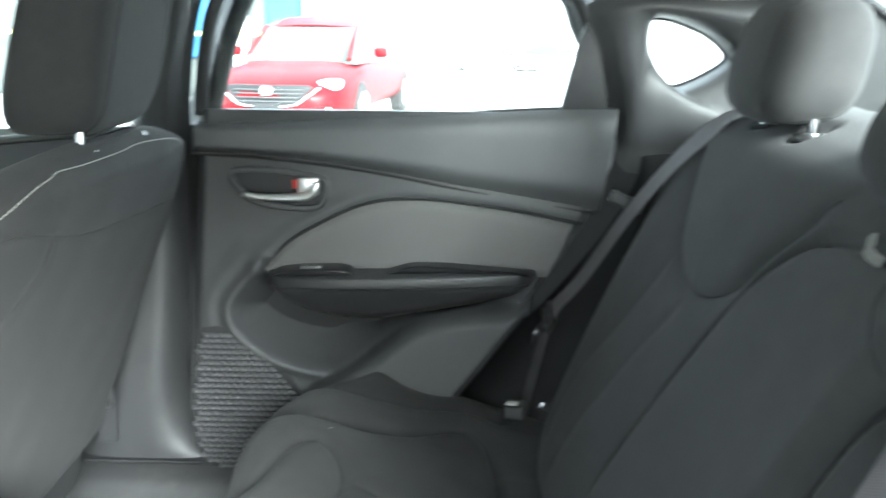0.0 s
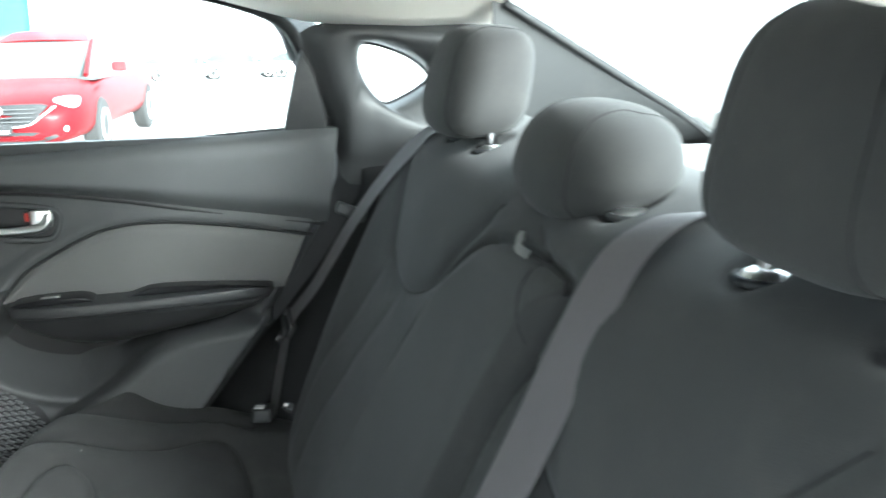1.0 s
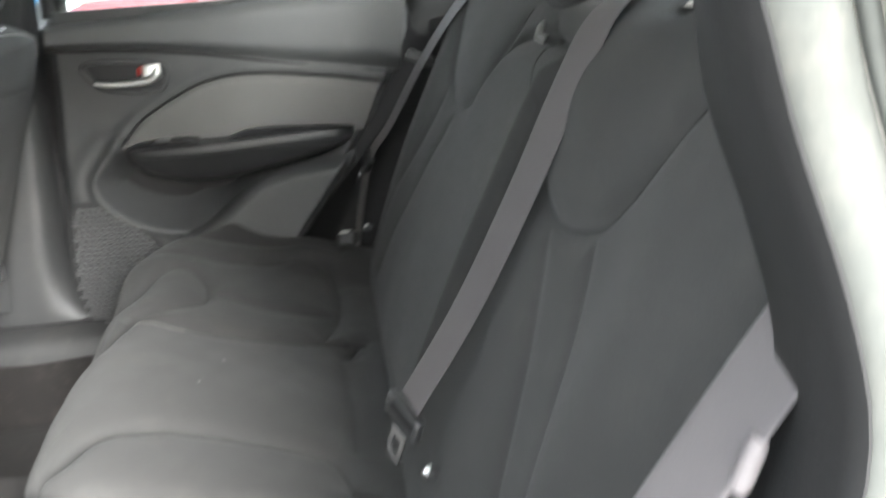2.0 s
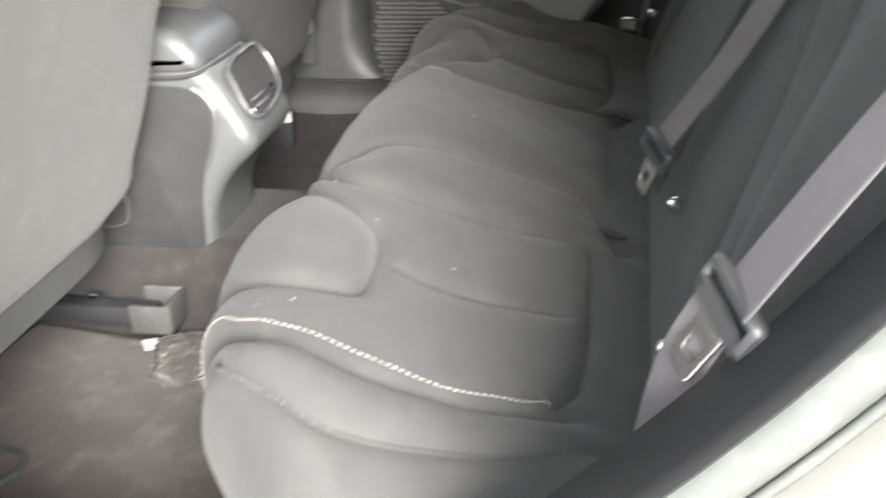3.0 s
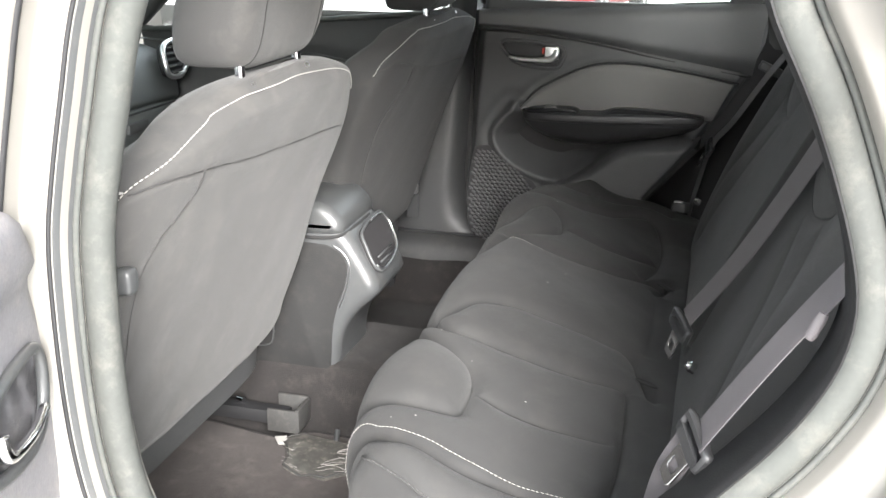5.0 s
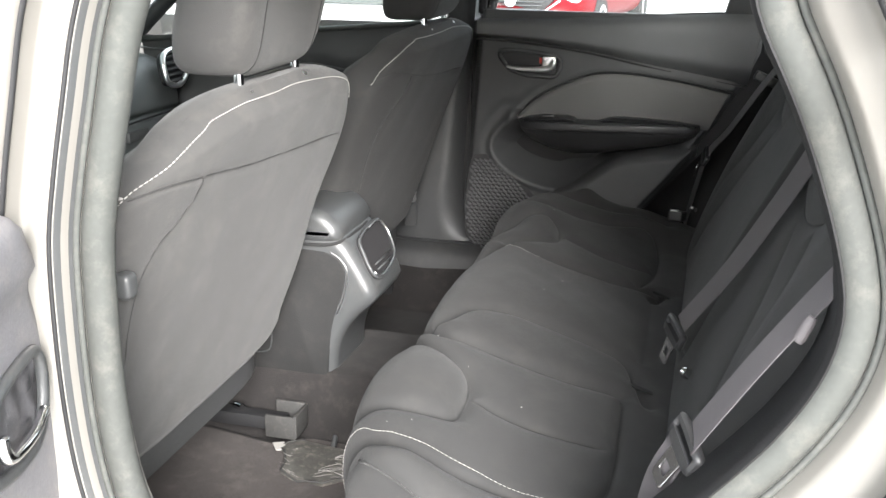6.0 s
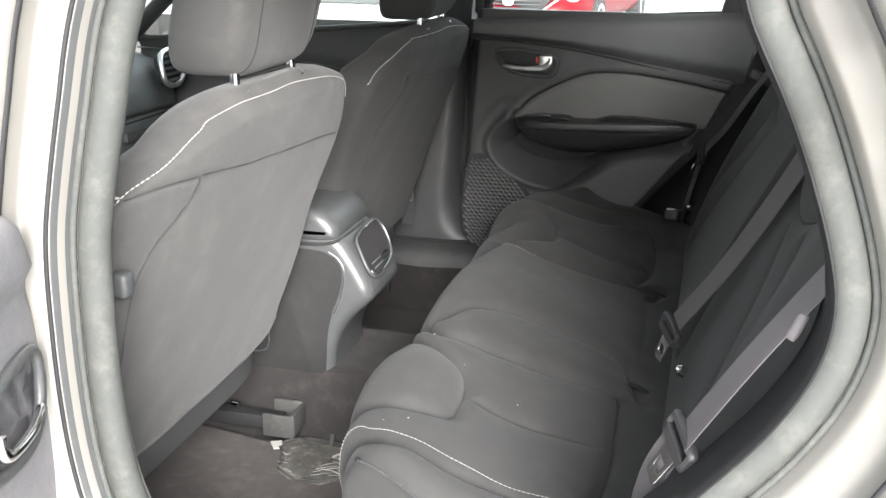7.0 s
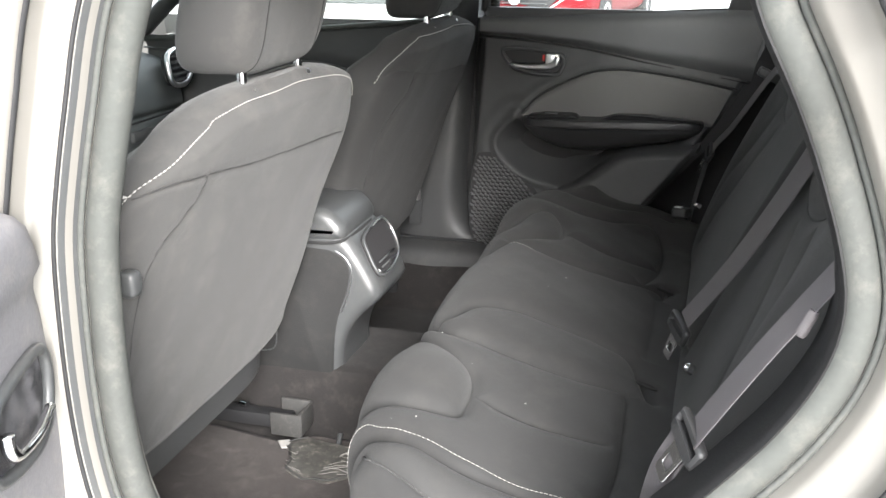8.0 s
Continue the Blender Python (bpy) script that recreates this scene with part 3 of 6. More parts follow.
def rear_backrest():
    back = thing("folding_rear_seat", "dark grey cloth rear seat backrest with folding centre armrest", "car seat", at=(0.15, 0, 0.45))
    S = np.linspace(-0.80, 0.80, 440)
    edge = np.maximum(np.abs(S) - 0.60, 0) / 0.2
    px, pz = BACK_PROFILE[:, 0], BACK_PROFILE[:, 1]
    d = np.gradient(BACK_PROFILE, axis=0)
    n = np.stack([-d[:, 1], d[:, 0]], 1)
    n /= np.linalg.norm(n, axis=1, keepdims=True)
    Y = np.repeat((np.sign(S) * (np.abs(S) * (1 - 0.10 * edge)))[:, None], len(px), 1)
    Z = np.repeat(pz[None, :], len(S), 0)
    front = (smooth01((0.962 - pz) / 0.05) * (np.arange(len(px)) < np.argmax(pz > 0.962)))[None, :]
    dip, H = np.zeros(Y.shape), np.zeros(Y.shape)
    outside = inside_depth(Y, Z, ARMREST)
    for sgn in (1, -1):
        dip = np.maximum(dip, crease(sgn * Y, Z, SHIELD, 0.012, 0.010))
        for rib in BACK_RIBS:
            dip = np.maximum(dip, crease(sgn * Y, Z, rib, 0.014, 0.005))
        H += 0.016 * np.exp(-((sgn * Y - 0.56) / 0.07) ** 2) * np.exp(-((Z - 0.70) / 0.20) ** 2) + 0.008 * np.exp(-((sgn * Y - 0.30) / 0.10) ** 2 - ((Z - 0.885) / 0.05) ** 2)
    dip = dip * smooth01((0.012 - outside) / 0.02)
    H += 0.014 * smooth01((outside + 0.002) / 0.032) - 0.014 * np.exp(-((outside + 0.004) / 0.005) ** 2) - dip
    H = H * front - 0.05 * edge[:, None] ** 2
    top = np.maximum(np.abs(Y) - 0.52, 0) / 0.2
    P = np.stack([px[None, :] + n[None, :, 0] * H + 0 * Y, Y, Z + n[None, :, 1] * H - 0.018 * top ** 2 * smooth01((Z - 0.75) / 0.2)], 2)
    P[:, :, 2] += 0.0015 * np.sin(Y * 27) * np.sin(Z * 33)
    # dished cloth round the headrest guides
    for c, gap in POSTS:
        for y in (c - gap / 2, c + gap / 2):
            P[:, :, 2] -= 0.009 * np.exp(-(((P[:, :, 0] - POST_X) ** 2 + (Y - y) ** 2) / 0.024 ** 2) ** 2) * (P[:, :, 2] > 0.93)
    part("upholstery", sheet(P, 0.05, (-1, 0, 0.5)), FABRIC, back, "", 180)
    crest = int(np.argmax(pz > 0.955))

    def on_face(y, z, lift=0.0004):
        i = float(np.interp(y, Y[:, 0], np.arange(len(S))))
        j = float(np.interp(z, pz[:crest], np.arange(crest)))
        i0, j0 = min(int(i), len(S) - 2), min(int(j), crest - 1)
        a, b = i - i0, j - j0
        q = (P[i0, j0] * (1 - b) + P[i0, j0 + 1] * b) * (1 - a) + (P[i0 + 1, j0] * (1 - b) + P[i0 + 1, j0 + 1] * b) * a
        return (q[0] - lift, q[1], q[2] + lift * 0.4)
    for sgn in (1, -1):
        part("seam", tube([on_face(sgn * a, b) for a, b in SHIELD if b < 0.945], 0.0008, 5), SEAM, back, "", 180)
        run = sorted(((a, b) for a, b in ARMREST if 0.50 < b < 0.912 and (a - 0.02) * sgn > 0), key=lambda q: q[1])
        part("armrest_gap", tube([on_face(a, b) for a, b in run], 0.0012, 5), SEAM, back, "dark gap beside the folding armrest", 180)
    # pull strap and dark slit of the centre armrest
    part("pull_strap", ribbon([(0.341, -0.042, 0.933), (0.335, -0.050, 0.931), (0.331, -0.057, 0.928), (0.331, -0.064, 0.925), (0.337, -0.071, 0.921)], (0.3, 0.2, 1), 0.009, 0.003), STRAP, back, "grey loop to pull the armrest down", 40)
    part("armrest_slit", tube([on_face(y, z, 0.0006) for y, z in ((-0.066, 0.920), (-0.10, 0.921), (-0.135, 0.922), (-0.160, 0.921), (-0.178, 0.914))], 0.0026, 6), SEAM, back)


def head_restraint(parent, centre, size, gap, posts_x, posts_y, base_z, material, tilt=0.0, power=0.42, foot=0.0, recess=False):
    """A padded head restraint with its two posts and their guides."""
    cx, cy, cz = centre

    def warp(x, y, z):
        k = z / size[2]
        x2 = x * (1.0 - 0.12 * k) - 0.10 * size[0] * (1 - (2 * y / size[1]) ** 2) * 0.5 + math.tan(radians(tilt)) * z
        y2 = y * (1.0 - 0.10 * k * k - 0.06 * k) * (1 - foot * smooth01((-k - 0.02) / 0.5))
        return (cx + x2, cy + y2, cz + z)

    head = part("headrest", rounded(size[0], size[1], size[2], power, 72, 44, warp), material, parent, "", 180)
    # sewn seam round each end
    for sgn in (-1, 1):
        loop = []
        for way in (-1, 1):
            for k in np.linspace(-1, 1, 32)[::-way]:
                v = 0.64 - 0.08 * k + 0.05 * way
                a = k * math.acos(min(v ** (1 / power), 1)) * 0.995
                b = math.asin(min((v / math.cos(a) ** power) ** (1 / power), 1))
                q = (way * size[0] / 2 * (math.cos(a) * math.cos(b)) ** power, sgn * size[1] / 2 * v, size[2] / 2 * math.copysign(abs(math.sin(a)) ** power, a))
                loop.append(warp(*q))
        part("seam", tube(loop, 0.0009, 5, True), SEAM, head, "", 180)
    for sgn in (-1, 1):
        y = posts_y + sgn * gap / 2
        part("post", tube([(posts_x, y, base_z - 0.04), (posts_x, y, base_z), (posts_x - 0.002, y, cz - size[2] * 0.25)], 0.0065, 12), CHROME, head, "polished chrome headrest post", 60)
        ringp = [(r, h) for r, h in ((0.017, -0.004), (0.017, 0.001), (0.014, 0.004), (0.010, 0.006), (0.0065, 0.006))]
        rings = [[(posts_x + r * math.cos(2 * math.pi * k / 16), y + r * math.sin(2 * math.pi * k / 16), base_z + h) for k in range(16)] for r, h in ringp]
        part("post_guide", loft(rings), SATIN_CHROME, head, "bright post guide", 40)
        if recess:
            part("guide_recess", tube([(posts_x + 0.019 * math.cos(a), y + 0.019 * math.sin(a), base_z - 0.001) for a in np.linspace(0, 2 * math.pi, 21)[:-1]], 0.0035, 6, True), BLACK_RUBBER, head, "", 180)
    return head


def rear_headrests():
    shapes = ((0.408, 0.378, (0.110, 0.236, 0.142), 1.049, 0.62), (0.412, -0.038, (0.114, 0.258, 0.110), 0.999, 0.80), (0.420, -0.436, (0.110, 0.230, 0.146), 1.064, 0.55))
    for (cx, cy, size, cz, power), (mid, gap) in zip(shapes, POSTS):
        label = "low padded dark grey cloth centre headrest" if abs(cy) < 0.1 else "tall padded dark grey cloth rear headrest on chrome posts"
        root = thing("rear_headrest", label, "headrest", group="rear headrests", at=(0.41, cy, 0.96))
        head_restraint(root, (cx, cy, cz), size, gap, POST_X, mid, POST_Z, FABRIC, tilt=12, power=power, foot=0.24 if abs(cy) < 0.1 else 0.0, recess=True)


rear_cushion()
rear_backrest()
rear_headrests()


# ---- front seats ----
def front_seat(cy, label, cloth, drop=0.0):
    root = thing("front_seat", label, "car seat", group="front seats", at=(-0.75, cy, 0.25))
    zs = np.concatenate([np.linspace(0.448, 0.466, 5), np.linspace(0.474, 0.87, 60), np.linspace(0.875, 0.952, 26)])
    half = 0.321 * (1 - np.clip((zs - 0.76) / 0.1935, 0, 1) ** 4.2) ** (1 / 2.6) + 0.004
    half = half * (1 - 0.10 * np.clip((0.475 - zs) / 0.027, 0, 1) ** 2) * (1 + 0.020 * smooth01((0.74 - zs) / 0.20) + 0.04 * np.exp(-((zs - 0.80) / 0.08) ** 2))
    thick = np.interp(zs, [0.448, 0.50, 0.75, 0.89, 0.935, 0.952], [0.12, 0.19, 0.16, 0.12, 0.075, 0.03])
    rear = -0.376 + 0.368 * (zs - 0.867)
    rear = rear - 0.03 * smooth01((zs - 0.912) / 0.042) - 0.008 * smooth01((0.47 - zs) / 0.022)

    def wide(y, z):
        """The inner flank is a little fuller than the outer one."""
        return 1 + (0.038 * float(smooth01((0.92 - z) / 0.08)) + 0.035 * float(smooth01((0.75 - z) / 0.22)) if y > 0 else 0.0)

    def back_x(y, z):
        """The rear cover's x at a height, y from the seat's middle."""
        w, t, r = (float(np.interp(z, zs, q)) for q in (half, thick, rear))
        w *= wide(y, z)
        v = min(abs(y) / w, 1)
        u = math.sqrt(max(1 - v ** (2 / 0.55), 0)) ** 0.24
        x = r - t / 2 + t / 2 * u - 0.014 * v ** 4 * min(u * 3, 1)
        yy, zz = np.array([y]), np.array([z])
        x += float(sum(groove(yy, zz, l, 0.0045, 0.0032) for l in SEAT_LINES)[0])
        x += 0.004 * math.exp(-((z - 0.87) / 0.05) ** 2) * math.exp(-(y / 0.2) ** 2)
        # slack ripples of the cloth
        return x + (0.0012 * math.sin(y * 17 + z * 9) * math.sin(z * 21 - y * 6) + 0.0007 * math.sin(y * 43 - z * 31)) * min(u * 2, 1)

    def sag(y, z):
        """The worn outer shoulder sits a little lower."""
        return drop * float(smooth01((-y - 0.10) / 0.18)) * float(smooth01((z - 0.83) / 0.09))

    n = 132
    rings = []
    for z, w, t, r in zip(zs, half, thick, rear):
        ring = []
        for k in range(n):
            a = 2 * math.pi * k / n
            c, s = math.cos(a), math.sin(a)
            u = math.copysign(abs(c) ** 0.24, c)
            y = w * wide(s, z) * math.copysign(abs(s) ** 0.55, s)
            ring.append((back_x(y, z) if u > 1e-6 else r - t / 2 + t / 2 * u, cy + y, z - sag(y, z)))
        rings.append(ring)
    part("backrest", loft(rings), cloth, root, "", 60)

    def on_back(y, z, lift=0.0016):
        return (back_x(y, z) + lift, cy + y, z - sag(y, z) + lift * 0.3)

    # the stitching climbs the outer shoulder's rim, then runs along below the top edge
    shoulder = [(-q * float(np.interp(z, zs, half)), z) for z, q in ((0.868, 0.999), (0.888, 0.998), (0.904, 0.993), (0.917, 0.975), (0.926, 0.93), (0.932, 0.86))]
    top = even(spline(shoulder + SEAT_STITCH, 6), 150)
    part("stitching", stitches([on_back(a, b) for a, b in top], 0.0048, 0.0018, 0.00085), THREAD, root, "pale contrast stitching", 180)
    for l in SEAT_LINES:
        part("seam", tube([on_back(a, b, 0.0016) for a, b in even(l, 80)], 0.0009, 5), SEAM_SOFT, root, "", 180)
    head_restraint(root, (-0.398, cy + 0.004, 1.060), (0.115, 0.252, 0.206), 0.168, -0.390, cy + 0.004, 0.943, cloth, tilt=14, power=0.38, foot=0.10)
    # lower hard skirt, seat pan and cushion
    P = np.array([[(-0.540 - 0.03 * abs(v) ** 6 - 0.004 * u, cy + 0.285 * v, 0.462 - 0.058 * u) for v in np.linspace(-1, 1, 24)] for u in np.linspace(0, 1, 8)])
    part("skirt", sheet(P, 0.012, (1, 0, 0)), PLASTIC, root, "dusty grey hard lower panel", 40)
    part("seat_cushion", rounded(0.52, 0.54, 0.20, 0.35, 40, 20, lambda x, y, z: (x - 0.87, cy + y, z + 0.46 - 0.10 * (x + 0.26) * 0.6)), FABRIC, root, "", 180)
    part("seat_pan", block(0.46, 0.46, 0.05, 0.01, 2, Matrix.Translation((-0.88, cy, 0.34))), PLASTIC, root)
    for sgn in (-1, 1):
        part("rail", block(0.40, 0.035, 0.045, 0.006, 2, Matrix.Translation((-0.97, cy + sgn * 0.20, 0.275))), STEEL, root)
        part("riser", block(0.30, 0.02, 0.07, 0.005, 2, Matrix.Translation((-0.95, cy + sgn * 0.20, 0.325))), PLASTIC, root)
    return root


SEAT_STITCH = [(-0.177, 0.9355), (-0.119, 0.9355), (-0.037, 0.936), (0.034, 0.937), (0.114, 0.933), (0.176, 0.927), (0.22, 0.917), (0.25, 0.903), (0.285, 0.878)]
SEAT_LINES = [even(spline(l, 8), 60) for l in (
    [(-0.312, 0.876), (-0.292, 0.883), (-0.259, 0.885), (-0.199, 0.872), (-0.122, 0.858), (-0.013, 0.848), (0.098, 0.840), (0.20, 0.833), (0.285, 0.82)],
    [(-0.199, 0.870), (-0.208, 0.840), (-0.233, 0.816), (-0.257, 0.794), (-0.269, 0.760), (-0.267, 0.729), (-0.262, 0.685), (-0.257, 0.655), (-0.25, 0.55)],
)]
# the light falling on the driver's seat back is in its paler cloth
driver = front_seat(-0.412, "lightly dusty grey cloth front driver seat from behind, paled for door light", FABRIC_LIT, 0.024)
front_seat(0.386, "dark grey cloth front passenger seat", FABRIC_SHADED)
# only the driver's seat shows its recline knob beside the pillar
knob = rounded(0.026, 0.022, 0.030, 0.5, 20, 12, lambda x, y, z: (x - 0.424, y - 0.720, z + 0.769))
part("recline_knob", knob, SATIN, driver, "grey plastic recline knob", 180)


part("side_tag", block(0.018, 0.004, 0.0035, 0.0015, 2, pose(-0.418, -0.724, 0.866, 0, 10, 25)), THREAD, driver, "small white torn tag")
for k, (x, y, z) in enumerate(((-0.556, -0.575, 0.418), (-0.560, -0.600, 0.440))):
    part("bracket", block(0.014, 0.050 - 0.02 * k, 0.030, 0.004, 2, pose(x, y, z, 0, 0, 20)), STEEL, driver, "worn steel seat bracket")


# ---- centre console ----
def centre_console():
    root = thing("centre_console", "dark grey plastic centre console with rear storage tray", "console", at=(-0.7, 0.03, 0.30))
    cy, hw = 0.030, 0.085
    def slab(outline, half, bevel, segments=5):
        """A side view pushed across the car, both flanks rounded off."""
        p = even([tuple(q) for q in outline], 110, True)
        d = np.roll(p, -1, 0) - np.roll(p, 1, 0)
        n = np.stack([d[:, 1], -d[:, 0]], 1) / (np.linalg.norm(d, axis=1, keepdims=True) + 1e-9)
        if ((p - p.mean(0)) * n).sum() < 0:
            n = -n
        rings = []
        for sgn in (-1, 1):
            for k in (range(segments + 1) if sgn < 0 else range(segments, -1, -1)):
                a = math.pi / 2 * k / segments
                q = p - n * bevel * (1 - math.sin(a))
                rings.append([(x, cy + sgn * (half - bevel * (1 - math.cos(a))), z) for x, z in q])
        return loft(rings)
    rear = spline([(-0.55, 0.625), (-0.47, 0.625), (-0.442, 0.622), (-0.424, 0.608), (-0.400, 0.572), (-0.380, 0.537), (-0.373, 0.518), (-0.382, 0.500), (-0.408, 0.476), (-0.432, 0.445), (-0.446, 0.410), (-0.450, 0.370), (-0.445, 0.325), (-0.436, 0.285)], 4)
    outline = [(-1.05, 0.26), (-1.05, 0.615)] + [tuple(q) for q in rear] + [(-0.50, 0.26)]
    part("shell", slab(outline, hw, 0.022), SATIN, root, "", 60)
    flank = [(-0.98, 0.29), (-0.98, 0.596), (-0.50, 0.598)] + [tuple(q) for q in spline([(-0.460, 0.596), (-0.436, 0.584), (-0.424, 0.558), (-0.432, 0.515), (-0.447, 0.476), (-0.457, 0.43), (-0.462, 0.387), (-0.464, 0.33), (-0.464, 0.29)], 4)]
    part("side_panel", slab(flank, hw + 0.0015, 0.006, 3), CONSOLE_SIDE, root, "", 60)
    lid_line = spline([(-0.83, 0.608), (-0.832, 0.630), (-0.81, 0.652), (-0.70, 0.668), (-0.58, 0.676), (-0.51, 0.674), (-0.470, 0.665), (-0.445, 0.647), (-0.435, 0.627), (-0.444, 0.610), (-0.50, 0.604), (-0.70, 0.602)], 5, True)
    part("lid", slab([tuple(q) for q in lid_line], hw + 0.004, 0.022), SATIN, root, "satin grey padded armrest lid", 60)
    gap = [(x, cy - hw - 0.003, z) for x, z in ((-0.80, 0.604), (-0.62, 0.605), (-0.50, 0.606), (-0.455, 0.609))] + [(-0.436, cy - hw + 0.012, 0.613), (-0.432, cy, 0.614), (-0.436, cy + hw - 0.012, 0.613)]
    part("lid_gap", tube(even(spline(gap, 6), 40), 0.0032, 6), SEAM, root, "dark gap under the lid", 180)
    # tray bezel at the rear
    face = Matrix.Translation((-0.4005, cy + 0.010, 0.5755)) @ Matrix.Rotation(radians(-31), 4, "Y")
    frame_out = even(spline([(-0.055, 0.034), (-0.01, 0.043), (0.050, 0.045), (0.068, 0.034), (0.070, 0.008), (0.048, -0.026), (-0.014, -0.040), (-0.064, -0.038), (-0.074, -0.018), (-0.066, 0.012)], 6, True), 48, True)
    bez = part("tray_bezel", tube([tuple(face @ Vector((0.004, a, b))) for a, b in frame_out], 0.0030, 8, True), SATIN, root, "satin grey rim of the storage tray", 180)
    # flush plate; its dark colour stands for the shade of the hollow
    part("tray", prism([tuple(q) for q in frame_out], lambda a, b, c: tuple(face @ Vector((c - 0.002, a, b))), 0.003, 0), TRAY, bez, "flat dark plate for the shaded storage recess", 40)
    for k in (0, 1):
        part("fin", tube([tuple(face @ Vector((0.006, y, -0.027 + k * 0.010))) for y in (-0.050, 0.030)], 0.0020, 6), SATIN, bez, "", 180)
    half_rim = [q for q in frame_out if q[0] > 0.0 or q[1] < -0.02]
    k = int(np.argmin([q[0] - 0.3 * q[1] for q in half_rim]))
    run = half_rim[k + 1:] + half_rim[:k + 1] if np.linalg.norm(half_rim[k] - half_rim[(k + 1) % len(half_rim)]) > 0.02 else half_rim[k:] + half_rim[:k]
    part("bright_rim", tube([tuple(face @ Vector((0.0065, 0.95 * a, 0.95 * b))) for a, b in run], 0.0016, 6), SATIN_CHROME, bez, "bright inner rim of the tray", 180)
    # pale parting line on the side and a round cap
    part("parting_line", tube([(a, cy - hw - 0.0012, b) for a, b in spline([(-0.452, 0.594), (-0.434, 0.582), (-0.4225, 0.558), (-0.4305, 0.515), (-0.444, 0.480)], 6)], 0.0010, 5), STEEL, root, "", 180)
    cap = even(spline([(-0.03, 0.03), (0.03, 0.03), (0.032, -0.02), (0.01, -0.034), (-0.02, -0.034), (-0.032, -0.01)], 5, True), 30, True)
    part("screw_cap", tube([(-0.60 + 0.8 * a, cy - hw - 0.003, 0.418 + 0.8 * b) for a, b in cap], 0.0014, 5, True), SATIN, root, "", 180)


centre_console()


# ---- right-hand rear door ----
def door_lines():
    return dict(
        belt=spline([(-0.385, 0.928), (-0.2, 0.936), (0.0, 0.946), (0.18, 0.956), (0.262, 0.955)], 8),
        spear=spline([(-0.392, 0.886), (-0.28, 0.880), (-0.164, 0.868), (-0.07, 0.853), (0.01, 0.837), (0.12, 0.818), (0.232, 0.800)], 8),
        insert_top=spline([(-0.285, 0.700), (-0.268, 0.722), (-0.234, 0.752), (-0.163, 0.790), (-0.12, 0.806), (-0.076, 0.813), (-0.02, 0.813), (0.036, 0.807), (0.12, 0.795), (0.208, 0.778)], 6),
    )


def door_y(x, z):
    """The inner face of the door's lining."""
    y = 0.748 - 0.03 * smooth01((0.62 - z) / 0.2)
    return y


